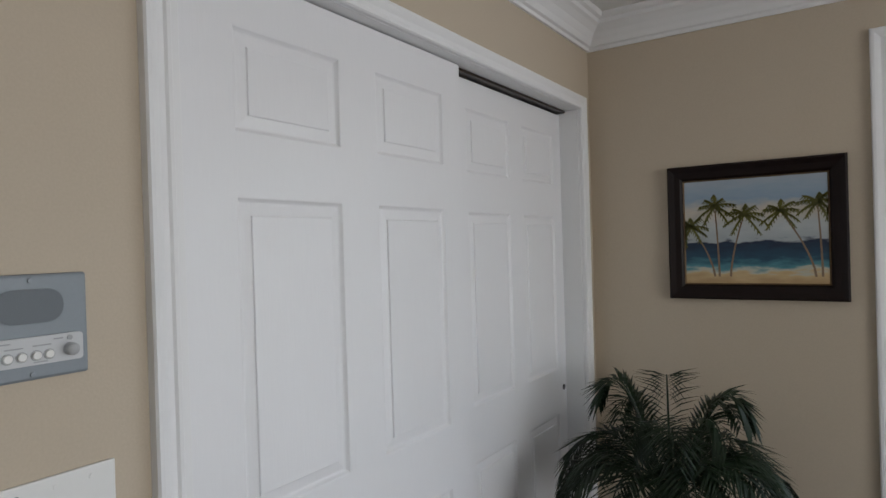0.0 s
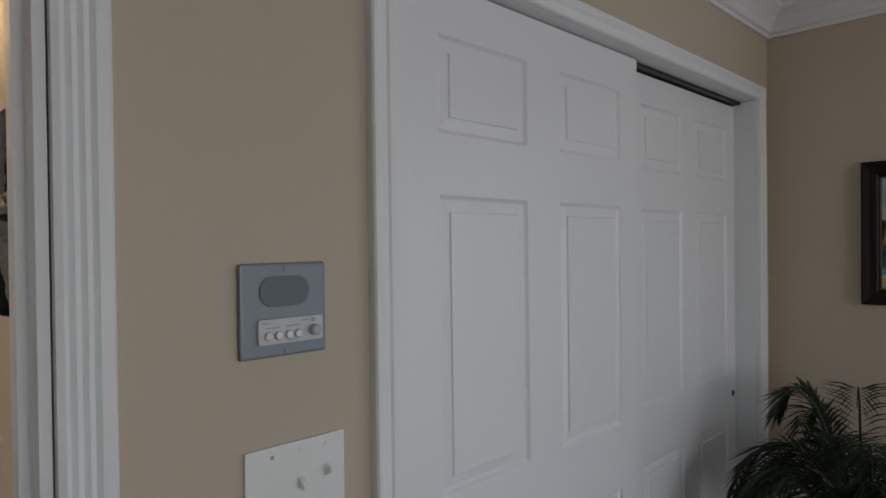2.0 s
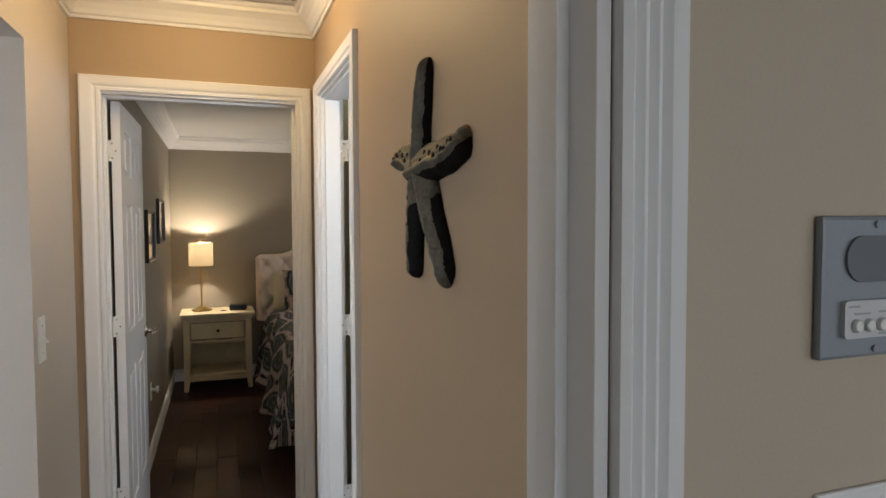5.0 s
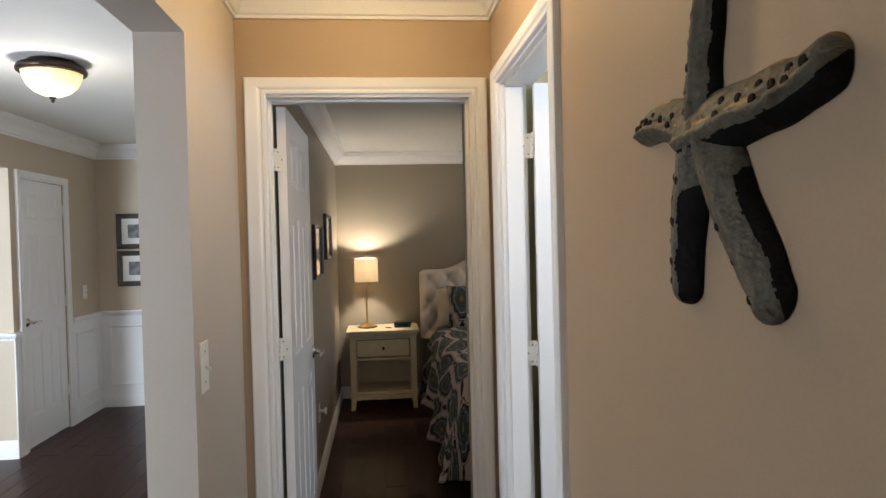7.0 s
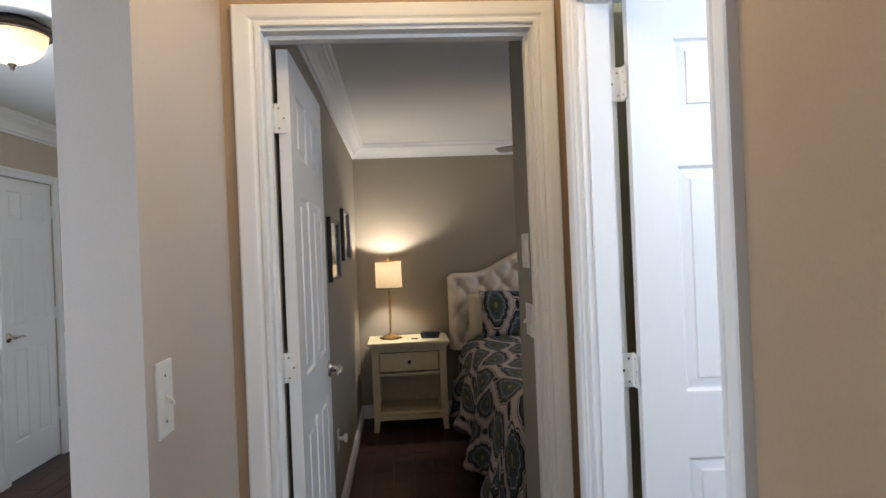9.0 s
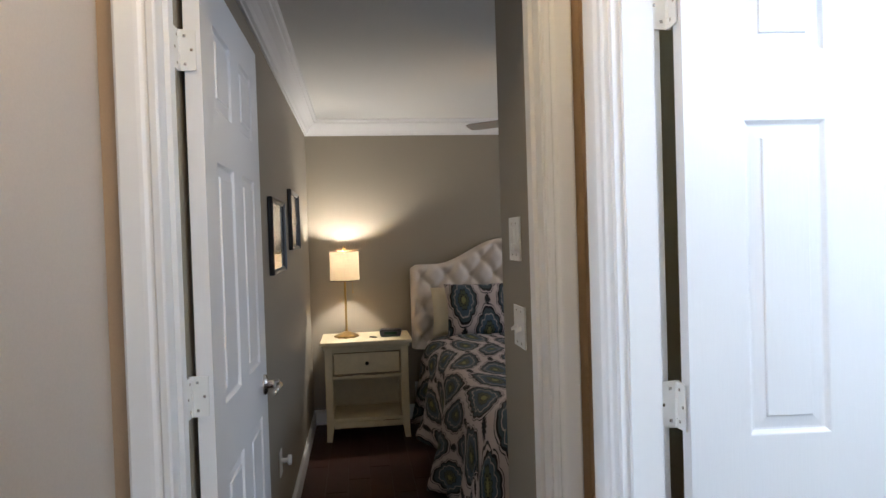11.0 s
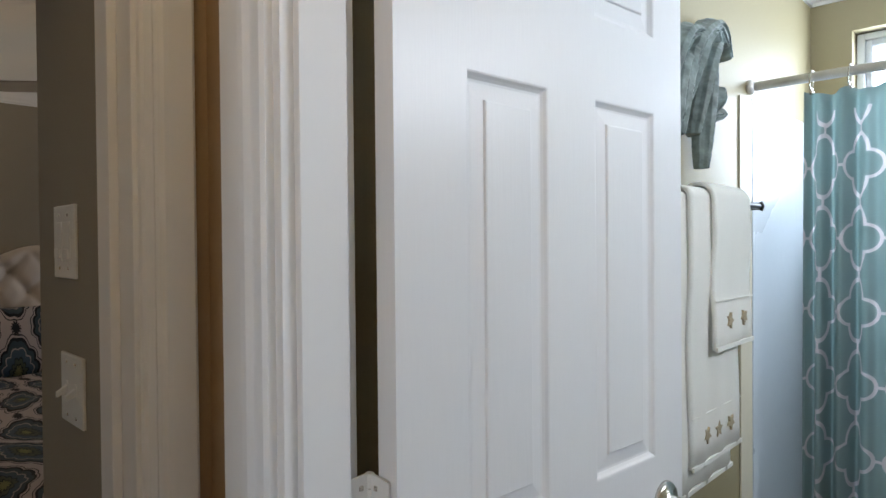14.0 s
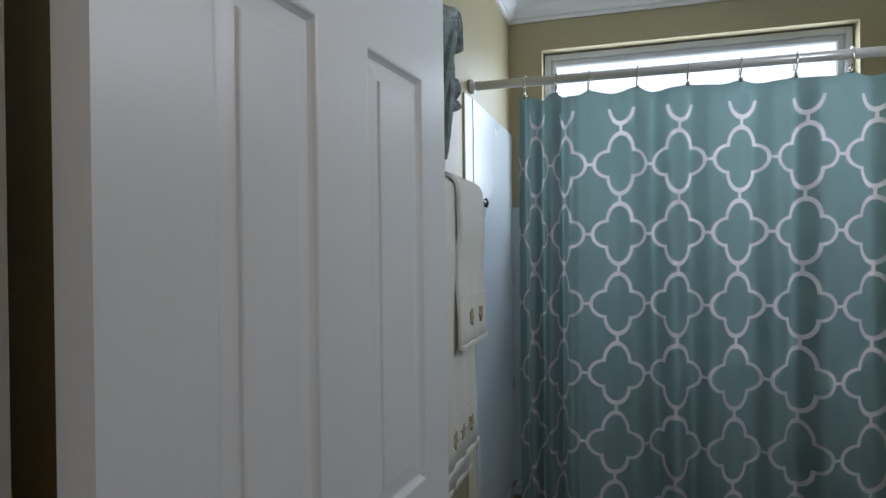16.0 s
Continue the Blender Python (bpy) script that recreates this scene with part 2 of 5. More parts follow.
def lever(parent, x, z, y, side, flip):
    """A lever handle: rosette, neck and lever on one face of a leaf. flip: -1 points the lever to the hinge."""
    bm = lathe([(0.002, 0), (0.033, 0), (0.033, 0.004), (0.029, 0.009), (0.013, 0.012), (0.011, 0.045), (0.015, 0.048), (0.002, 0.052)], "y", 20)
    bmesh.ops.scale(bm, vec=(1, side, 1), verts=bm.verts)
    bmesh.ops.translate(bm, vec=(x, y, z), verts=bm.verts)
    hd = part("handle", bm, CHROME, parent, "satin nickel lever handle", True)
    bm = tube([(x, y + side * 0.045, z), (x + flip * 0.02, y + side * 0.052, z + 0.001), (x + flip * 0.06, y + side * 0.052, z + 0.002), (x + flip * 0.105, y + side * 0.047, z - 0.004)], [0.009, 0.010, 0.008, 0.007], 10)
    part("lever", bm, CHROME, hd, "", True)


def hinge(parent, x, y, z, ax, ay, ink=PLASTIC):
    """A butt hinge of two painted leaves; ax, ay: unit directions in plan of its two leaves."""
    h = 0.089
    bm = bmesh.new()
    for d in (ax, ay):
        nrm = Vector((-d[1], d[0]))
        p0, p1 = Vector((x, y)) + 0.004 * Vector(d), Vector((x, y)) + 0.037 * Vector(d)
        e = 0.0015 * nrm
        loft(bm, [[Vector((*(p0 - e), z + s * h / 2)), Vector((*(p1 - e), z + s * (h / 2 - 0.002))), Vector((*(p1 + e), z + s * (h / 2 - 0.002))), Vector((*(p0 + e), z + s * h / 2))] for s in (-1, 1)])
    hg = part("hinge", bm, ink, parent, "white-painted butt hinge")
    for k in range(5):
        z0 = z - h / 2 + k * h / 5
        part("knuckle", lathe([(0.0055, z0 + 0.0008), (0.0055, z0 + h / 5 - 0.0008)], "z", 10, (x, y, 0)), ink, hg)
    for d in (ax, ay):
        nrm = Vector((-d[1], d[0]))
        for q, dz in ((0.014, 0.03), (0.028, 0.0), (0.014, -0.03)):
            c = Vector((x, y)) + q * Vector(d)
            part("screw", boxes((c.x - 0.003, c.y - 0.003, z + dz - 0.003, c.x + 0.003, c.y + 0.003, z + dz + 0.003), bevel=0.0012), CHROME, hg)


def framed(name, label, names, items):
    """A door lining of several lengths of painted wood."""
    f = thing(name, label, "door frame", kind="structure")
    for nm, it in zip(names, items):
        part(nm, boxes(it, bevel=0.0015), WHITE, f)
    return f


# ---- the shell ----
H1, HD, HB, HT = 2.42, 2.405, 2.305, 2.335      # ceilings: hall and foyer; den; bedroom; bathroom
PY = 2.57                            # den wall with the palm picture
CX, CT = -0.95, -1.065               # den face and hall face of the closet wall
HY = 0.335                           # hall wall with the sculpture
BX, BT = -3.34, -3.455               # hall face and bedroom face of the bedroom wall

floor = solid("floor", boxes((-7.3, -4.5, -0.12, 3.4, 3.6, 0.0)), FLOORWOOD, "dark stained hardwood floor through all rooms", "floor")

# den: closet wall with the cased hall opening and the closet opening
solid("wall_closet", boxes(
    (CT, 0.228, 0, CX, 0.735, H1), (CT, 0.735, 2.060, CX, 2.462, H1), (CT, 2.462, 0, CX, PY, H1),
    (CT, -0.56, 2.16, CX, 0.228, H1), (CT, -3.2, 0, CX, -0.56, H1), (CT, -4.2, 0, CX, -4.1, H1), (CT, -4.1, 2.3, CX, -3.2, H1), (CT, -4.1, 0, CX, -3.2, 0.3)), WALL, "tan painted wall around a sliding closet", "wall")
solid("wall_palm", boxes((-1.7, PY, 0, 0.08, PY + 0.12, H1), (0.08, PY, 2.12, 2.65, PY + 0.12, H1), (2.65, PY, 0, 3.1, PY + 0.12, H1), (0.08, PY, 0, 2.65, PY + 0.12, 0.03)), WALL, "tan painted wall with a framed palm picture", "wall")
solid("wall_den_east", boxes((3.1, -3.2, 0, 3.22, -0.45, H1), (3.1, 1.55, 0, 3.22, PY + 0.12, H1), (3.1, -0.45, 0, 3.22, 1.55, 0.75), (3.1, -0.45, 2.05, 3.22, 1.55, H1)), WALL, "plain tan den wall with a window", "wall")
solid("wall_den_south", boxes((CX, -3.2, 0, 0.2, -3.08, H1), (2.2, -3.2, 0, 3.1, -3.08, H1), (0.2, -3.2, 0, 2.2, -3.08, 0.75), (0.2, -3.2, 2.05, 2.2, -3.08, H1)), WALL, "plain tan den wall with a window", "wall")
solid("wall_closet_inside", boxes((-1.72, 0.45, 0, -1.70, PY, H1), (-1.70, 0.45, 0, CT, 0.47, H1)), CLOSETSHADE, "back wall inside the closet with its shade painted dark", "wall")
solid("ceiling", boxes((CX, -3.08, HD, 3.1, PY, HD + 0.1)), CEIL, "flat white painted den ceiling", "ceiling")
solid("trim_den", run([(CX, PY), (CX, -3.08), (3.1, -3.08), (3.1, PY)], crown(HD, 0.115, 0.10), True), WHITE, "white crown moulding round the den ceiling", "moulding")
solid("baseboard_den", run([(CX, 0.672), (CX, 0.29)], BASE), WHITE, "white painted baseboard beside the closet", "baseboard")
solid("baseboard_den_palm", run([(-0.03, PY), (CX, PY), (CX, 2.503)], BASE), WHITE, "white painted baseboard under the palm picture", "baseboard")
solid("trim_hall_opening", casing("x", CX, 1, -0.56, 0.228, 2.16, FLUTED), WHITE, "white fluted casing of the hall opening", "moulding")
solid("trim_hall_opening_inner", casing("x", CT, -1, -0.556, 0.222, 2.16, CASE), WHITE, "white casing on the hall side of the opening", "moulding")
framed("door_jamb_hall", "white painted jamb lining with a door stop", ("side", "stop", "head", "side"), ((CT - 0.002, 0.212, 0.002, CX + 0.002, 0.226, 2.15), (CT + 0.040, 0.200, 0.002, CT + 0.075, 0.214, 2.15), (CT - 0.002, -0.558, 2.146, CX + 0.002, 0.212, 2.158), (CT - 0.002, -0.558, 0.002, CX + 0.002, -0.546, 2.146)))
# closet casing, jamb and track
solid("trim_closet", casing("x", CX, 1, 0.731, 2.452, 2.046, scale=0.82), WHITE, "white casing round the closet doors", "moulding")
framed("door_jamb_closet", "white painted jamb lining of the closet", ("side", "side", "head"), ((CT, 0.736, 0.002, CX - 0.001, 0.752, 2.044), (CT, 2.447, 0.002, CX - 0.001, 2.461, 2.044), (CT, 0.736, 2.045, CX - 0.001, 2.461, 2.058)))
solid("trim_closet_track", boxes((CT + 0.005, 0.752, 2.036, CX - 0.052, 2.447, 2.0445)), DARKMETAL, "dark overhead sliding door track", "track")

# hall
solid("wall_hall", boxes((-2.485, HY, 0, CT, HY + 0.115, H1), (BX, HY, 0, -3.19, HY + 0.091, H1), (-3.19, HY, 2.045, -2.485, HY + 0.115, H1)), LAMPTAN, "tan hall wall with warm lamplight put into its paint", "wall")
solid("wall_bedroom_door", boxes((BT, -0.62, 0, BX, -0.520, H1), (BT, 0.262, 0, BX, HY + 0.115, H1), (BT, -0.520, 2.045, BX, 0.262, H1)), LAMPTAN, "tan end wall of the hall with a cased doorway", "wall")
# archway wall: the same tan with cool daylight mixed into its colour
bm = boxes((BT, -0.755, 0, -2.74, -0.62, H1), (-1.30, -0.755, 0, CT, -0.62, H1), (-2.74, -0.755, 2.068, -1.30, -0.62, H1))
solid("wall_hall_arch", bm, mat("daylight_cooled_tan_paint", (0.52, 0.46, 0.40), 0.55, vary=0.05, grain=220, bump=0.05), "tan wall with a wide square archway, its paint cooled for daylight", "wall")
solid("ceiling_hall", boxes((BT, -4.3, H1, CT, HY + 0.115, H1 + 0.1), (-7.3, -4.3, H1, BT, -0.63, H1 + 0.1)), CEIL, "white painted ceiling of hall and foyer", "ceiling")
solid("trim_hall", run([(-1.15, HY), (BX, HY), (BX, -0.62), (-1.30, -0.62)], crown(H1)), WHITE, "white crown moulding along the hall", "moulding")
solid("baseboard_hall", run([(CT, HY), (-2.42, HY)], BASE), WHITE, "white painted baseboard in the hall", "baseboard")
solid("baseboard_arch", run([(-2.74, -0.755), (-2.74, -0.62), (BX + 0.03, -0.62)][::-1], [(-d, z) for d, z in BASE]), WHITE, "white painted baseboard at the archway", "baseboard")
solid("trim_bedroom_door", casing("x", BX, 1, -0.510, 0.252, 2.035, PLAIN, first=1.28), WHITE, "white casing round the bedroom doorway", "moulding")
framed("door_jamb_bedroom", "white painted door lining with a stop", ("side", "side", "head", "stop", "stop", "stop"), ((BT - 0.002, -0.519, 0.002, BX + 0.002, -0.511, 2.026), (BT - 0.002, 0.246, 0.002, BX + 0.002, 0.261, 2.026), (BT - 0.002, -0.519, 2.026, BX + 0.002, 0.261, 2.044),
    (BT + 0.040, -0.511, 0.002, BT + 0.075, -0.500, 2.026), (BT + 0.040, 0.235, 0.002, BT + 0.075, 0.246, 2.026), (BT + 0.040, -0.500, 2.015, BT + 0.075, 0.235, 2.026)))
solid("trim_bath_door", casing("y", HY, -1, -3.185, -2.490, 2.040, PLAIN, first=1.45), WHITE, "white casing round the bathroom doorway", "moulding")
solid("trim_bath_door_inner", boxes((-2.490, HY + 0.115, 0.002, -2.445, HY + 0.131, 2.04), (-3.186, HY + 0.115, 2.042, -2.445, HY + 0.131, 2.087), bevel=0.004), WHITE, "white casing on the bathroom side", "moulding")
YB = HY + 0.115
framed("door_jamb_bath", "white painted door lining with a stop", ("side", "side", "head", "stop", "stop", "stop"), ((-3.189, HY - 0.002, 0.002, -3.172, HY + 0.093, 2.031), (-2.503, HY - 0.002, 0.002, -2.486, YB + 0.002, 2.031), (-3.189, HY - 0.002, 2.031, -2.486, YB + 0.002, 2.044),
    (-3.172, HY + 0.014, 0.002, -3.161, HY + 0.076, 2.031), (-2.514, HY + 0.014, 0.002, -2.503, HY + 0.076, 2.031), (-3.161, HY + 0.014, 2.020, -2.514, HY + 0.076, 2.031)))

# foyer beyond the archway
solid("wall_foyer", boxes((-7.02, -2.82, 0, -6.415, -2.70, H1), (-6.415, -2.82, 2.02, -5.785, -2.70, H1), (-5.785, -2.82, 0, -5.66, -2.70, H1), (-5.66, -2.82, 2.06, -1.4, -2.70, H1), (-1.4, -2.82, 0, CT, -2.70, H1)), WALL, "tan foyer wall with a panelled door and an opening", "wall")
solid("wall_foyer_return", boxes((-5.94, -4.2, 0, -5.82, -2.82, H1)), WALL, "tan wall of the room behind the foyer", "wall")
solid("wall_foyer_end", boxes((-7.14, -2.82, 0, -7.02, -0.51, H1)), WALL, "tan foyer end wall over white wainscot", "wall")
solid("wall_foyer_bedroom", boxes((-7.02, -0.63, 0, BT, -0.514, H1)), WALL, "tan wall between foyer and bedroom", "wall")
solid("wall_foyer_south", boxes((-5.94, -4.32, 0, -3.25, -4.2, H1), (-1.55, -4.32, 0, CX, -4.2, H1), (-3.25, -4.32, 2.3, -1.55, -4.2, H1), (-3.25, -4.32, 0, -1.55, -4.2, 0.3)), WALL, "plain tan wall with a window behind the foyer", "wall")
solid("trim_foyer", run([(-3.0, -0.755), (-7.02, -0.63), (-7.02, -2.70), (-2.0, -2.70)], crown(H1, 0.13)), WHITE, "white crown moulding round the foyer", "moulding")
solid("baseboard_foyer", run([(-7.02, -0.63), (-7.02, -2.70), (-6.475, -2.70)], [(d, z * 1.15) for d, z in BASE]), WHITE, "tall white painted baseboard in the foyer", "baseboard")
solid("baseboard_foyer_return", run([(-5.725, -2.70), (-5.66, -2.70), (-5.66, -2.82)], [(d, z * 1.15) for d, z in BASE]), WHITE, "tall white painted baseboard at the foyer corner", "baseboard")
solid("trim_foyer_door", casing("y", -2.70, 1, -6.413, -5.787, 2.000), WHITE, "white casing round the foyer door", "moulding")

# bedroom
solid("wall_bed_head", boxes((-7.02, -0.514, 0, -6.90, 3.32, H1)), BEDWALL, "taupe wall behind the bed", "wall")
solid("wall_bed_side", boxes((-6.90, -0.514, 0, BT, -0.510, H1)), BEDWALL, "taupe side wall of the bedroom", "wall")
solid("wall_bed_block", boxes((-3.96, 0.30, 0, BT, 0.45, H1), (-3.96, 0.45, 0, -3.84, 3.2, H1)), BEDWALL, "dark taupe wall with switches inside the bedroom", "wall")
solid("wall_bed_window", boxes((-6.90, 3.2, 0, -6.25, 3.32, H1), (-4.55, 3.2, 0, -3.84, 3.32, H1), (-6.25, 3.2, 0, -4.55, 3.32, 0.7), (-6.25, 3.2, 2.1, -4.55, 3.32, H1)), BEDWALL, "taupe bedroom wall with a window", "wall")
solid("ceiling_bedroom", boxes((-6.90, -0.510, HB, BT, 3.2, HB + 0.1)), CEIL, "flat white bedroom ceiling", "ceiling")
solid("trim_bedroom", run([(BT, 0.30), (-3.96, 0.30), (-3.96, 3.2), (-6.90, 3.2), (-6.90, -0.510), (BT, -0.510)][::1], crown(HB, 0.11, 0.10)), WHITE, "white crown moulding round the bedroom", "moulding")
solid("baseboard_bedroom", run([(-6.90, 3.2), (-6.90, -0.510), (BT - 0.02, -0.510)], BASE), WHITE, "white painted baseboard in the bedroom", "baseboard")

# bathroom
solid("wall_bath_left", boxes((-3.36, 0.418, 0, -3.24, 2.72, H1)), BATHWALL, "yellow-tan bathroom wall with a towel bar", "wall")
solid("wall_bath_far", boxes((-3.24, 2.60, 0, -1.725, 2.72, 1.50), (-3.24, 2.60, 2.115, -1.725, 2.72, H1), (-3.24, 2.60, 1.50, -3.11, 2.72, 2.115), (-2.02, 2.60, 1.50, -1.725, 2.72, 2.115)), BATHWALL, "tan bathroom wall with a high window", "wall")
solid("wall_bath_right", boxes((-1.80, 0.45, 0, -1.725, 2.60, H1)), BATHWALL, "plain tan wall closing the bathroom", "wall")
solid("wall_bath_door", boxes((-3.24, HY + 0.092, 0, -3.192, HY + 0.095, H1), (-2.48, YB + 0.001, 0, -1.80, YB + 0.004, H1), (-3.192, YB + 0.001, 2.047, -2.48, YB + 0.004, H1)), BATHWALL, "tan bathroom side of the hall wall", "wall")
solid("ceiling_bath", boxes((-3.24, YB, HT, -1.80, 2.60, HT + 0.06)), CEIL, "flat white bathroom ceiling", "ceiling")
solid("trim_bath", run([(-1.80, YB), (-1.80, 2.60), (-3.24, 2.60), (-3.24, YB)], crown(HT)), WHITE, "white crown moulding round the bathroom", "moulding")

# ---- doors ----
ROWS3 = [(0.225, 0.845), (1.012, 1.597), (1.714, 1.907)]
door("door_closet_front", "white six-panel sliding closet door, front leaf", (CX - 0.035, 0.757, 0.038), 90, 0.890, 2.003, [(0.123, 0.400), (0.520, 0.800)], ROWS3)
closet_b = door("door_closet_back", "white six-panel sliding closet door, rear leaf", (CX - 0.076, 1.622, 0.038), 90, 0.824, 1.992, [(0.122, 0.394), (0.490, 0.754)], ROWS3)
part("pull", lathe([(0.001, 0.0), (0.009, 0.0), (0.011, -0.002), (0.011, -0.006), (0.002, -0.006)], "y", 16, (0.797, 0.004, 0.937)), BLACK, closet_b, "small dark finger pull")
R2 = [(0.23, 0.84), (1.005, 1.578), (1.70, 1.90)]
bath_door = door("door_bath", "white six-panel bathroom door standing open", (-3.121, 0.443, 0.012), 85.2, 0.625, 2.012, [(0.110, 0.264), (0.372, 0.538)], R2)
lever(bath_door, 0.565, 0.925, 0.0, -1, -1)
lever(bath_door, 0.565, 0.925, 0.035, 1, -1)
for z in (1.80, 1.057, 0.315):
    hinge(bath_door, -0.004, 0.047, z, (-1.0, -0.08), (0.0, -1.0))
bed_door = door("door_bedroom", "white six-panel bedroom door standing open", (-3.476, -0.462, 0.012), 179.6, 0.735, 2.008, [(0.115, 0.312), (0.423, 0.620)], R2)
lever(bed_door, 0.675, 0.925, 0.0, -1, -1)
for z in (1.80, 1.057, 0.315):
    hinge(bed_door, -0.006, 0.0455, z, (-1.0, 0.0), (0.0, -1.0))
foyer_door = door("door_foyer", "cream six-panel foyer door, closed", (-6.411, -2.745, 0.012), 0, 0.622, 1.984, [(0.095, 0.265), (0.357, 0.527)], R2)
lever(foyer_door, 0.562, 0.93, 0.035, 1, -1)
for z in (1.78, 1.04, 0.30):
    hinge(foyer_door, -0.002, 0.042, z, (-1.0, 0.0), (0.0, -1.0))

# ---- windows ----
GLOW = bpy.data.materials.new("bright_sky_backdrop")
GLOW.use_nodes = True
bsdf(GLOW).inputs["Base Color"].default_value = (0, 0, 0, 1)
bsdf(GLOW).inputs["Emission Color"].default_value = (0.86, 0.93, 1.0, 1)
bsdf(GLOW).inputs["Emission Strength"].default_value = 6.0
VINYL = mat("white_vinyl_frame", (0.70, 0.72, 0.76), 0.4, vary=0.02, bump=0)


def window(name, label, axis, face, u0, u1, z0, z1, sign, glow=True, f=0.045, s=0.032):
    """A framed window in an opening; sign: the way to the outside along the axis."""
    w = thing(name, label, "window", kind="structure")

    def bar(nm, a0, b0, a1, b1, d0, d1):
        lo, hi = face + sign * d0, face + sign * d1
        it = (lo, a0, b0, hi, a1, b1) if axis == "x" else (a0, lo, b0, a1, hi, b1)
        return part(nm, boxes(it, bevel=0.004), VINYL, w)
    bar("frame_side", u0, z0, u0 + f, z1, 0.055, 0.105)
    bar("frame_side", u1 - f, z0, u1, z1, 0.055, 0.105)
    bar("frame_head", u0 + f, z1 - f, u1 - f, z1, 0.055, 0.105)
    bar("frame_foot", u0 + f, z0, u1 - f, z0 + f, 0.055, 0.105)
    g = f + s
    bar("sash_side", u0 + f, z0 + f, u0 + g, z1 - f, 0.068, 0.098)
    bar("sash_side", u1 - g, z0 + f, u1 - f, z1 - f, 0.068, 0.098)
    bar("sash_head", u0 + g, z1 - g, u1 - g, z1 - f, 0.068, 0.098)
    bar("sash_foot", u0 + g, z0 + f, u1 - g, z0 + g, 0.068, 0.098)
    lo = face + sign * 0.6
    pl = (lo, u0 - 0.6, z0 - 0.6, lo + sign * 0.02, u1 + 0.6, z1 + 0.6) if axis == "x" else (u0 - 0.6, lo, z0 - 0.6, u1 + 0.6, lo + sign * 0.02, z1 + 0.6)
    if glow:
        solid("backdrop_" + name, boxes(pl), GLOW, "bright overcast sky outside the window", "sky")
    return w


window("window_bath", "high white vinyl bathroom window full of daylight", "y", 2.60, -3.106, -2.024, 1.504, 2.111, 1, True, 0.024, 0.020)
window("window_den", "tall white glazed opening beside the palm picture", "y", PY, 0.084, 2.646, 0.034, 2.116, 1, False)
window("window_bedroom", "white bedroom window in daylight", "y", 3.2, -6.246, -4.554, 0.704, 2.096, 1, False)
window("window_den_east", "white den window in daylight", "x", 3.1, -0.446, 1.546, 0.754, 2.046, 1, False)
window("window_den_south", "white den window in daylight", "y", -3.08, 0.204, 2.196, 0.754, 2.046, -1, False)
window("window_foyer_south", "white window in daylight behind the foyer", "y", -4.2, -3.246, -1.554, 0.304, 2.296, -1, False)
window("window_foyer", "white window in daylight behind the foyer", "x", CT, -4.096, -3.204, 0.304, 2.296, 1, False)
solid("trim_window_den", casing("y", PY, -1, 0.04, 2.69, 2.12), WHITE, "white casing of the den window", "moulding")

# ---- den ----
intercom = thing("intercom", "grey metal wall intercom with speaker and pale control strip", "intercom", (CX - 0.004, 0.521, 1.447))


def plate(name, w, h, t, material, parent, label="", r=0.006, at=(0, 0, 0)):
    """A flat plate on a wall that faces +x, centred at `at`."""
    return part(name, boxes((at[0], at[1] - w / 2, at[2] - h / 2, at[0] + t, at[1] + w / 2, at[2] + h / 2), bevel=min(r, t * 0.45)), material, parent, label)


def rounded(w, h, r, x0, x1, n=6):
    bm = bmesh.new()
    pts = []
    for cx, cz, a0 in ((w / 2 - r, h / 2 - r, 0), (-w / 2 + r, h / 2 - r, 90), (-w / 2 + r, -h / 2 + r, 180), (w / 2 - r, -h / 2 + r, 270)):
        pts += [(cx + r * math.cos(radians(a0 + 90 * k / n)), cz + r * math.sin(radians(a0 + 90 * k / n))) for k in range(n + 1)]
    return loft(bm, [[Vector((x, y, z)) for y, z in pts] for x in (x0, x1)])


plate("back_box", 0.132, 0.128, 0.006, BLACK, intercom)
plate("faceplate", 0.140, 0.136, 0.0095, GREYMETAL, intercom, "", 0.004, (0.0045, 0, 0))
bm = rounded(0.080, 0.044, 0.021, 0.0140, 0.0165)
bmesh.ops.translate(bm, vec=(0, -0.001, 0.027), verts=bm.verts)
grille = part("speaker_grille", bm, MESHGREY, intercom, "dark grey oval speaker grille")
bm = rounded(0.106, 0.036, 0.005, 0.0140, 0.0185)
bmesh.ops.translate(bm, vec=(0, 0.008, -0.030), verts=bm.verts)
strip = part("control_strip", bm, mat("grey_control_strip", (0.55, 0.56, 0.57), 0.4, vary=0.03, bump=0), intercom, "pale grey control strip with buttons")
for y in (-0.030, -0.014, 0.003, 0.018):
    b = part("button", lathe([(0.0055, 0.0183), (0.0055, 0.0215), (0.0045, 0.0225), (0.0002, 0.0225)], "x", 16, (0, y, -0.036)), PLASTIC, strip)
    part("ring", lathe([(0.0070, 0.0183), (0.0070, 0.0192), (0.0058, 0.0192), (0.0058, 0.0183)], "x", 16, (0, y, -0.036)), INK, strip)
part("knob", lathe([(0.0085, 0.0183), (0.0080, 0.029), (0.0068, 0.031), (0.0002, 0.031)], "x", 20, (0, 0.044, -0.033)), mat("pale_grey_knob", (0.42, 0.43, 0.44), 0.4, vary=0.03, bump=0), strip, "", True)
part("indicator", lathe([(0.0035, 0.0183), (0.0035, 0.0195), (0.0002, 0.0195)], "x", 12, (0, 0.044, -0.018)), INK, strip)
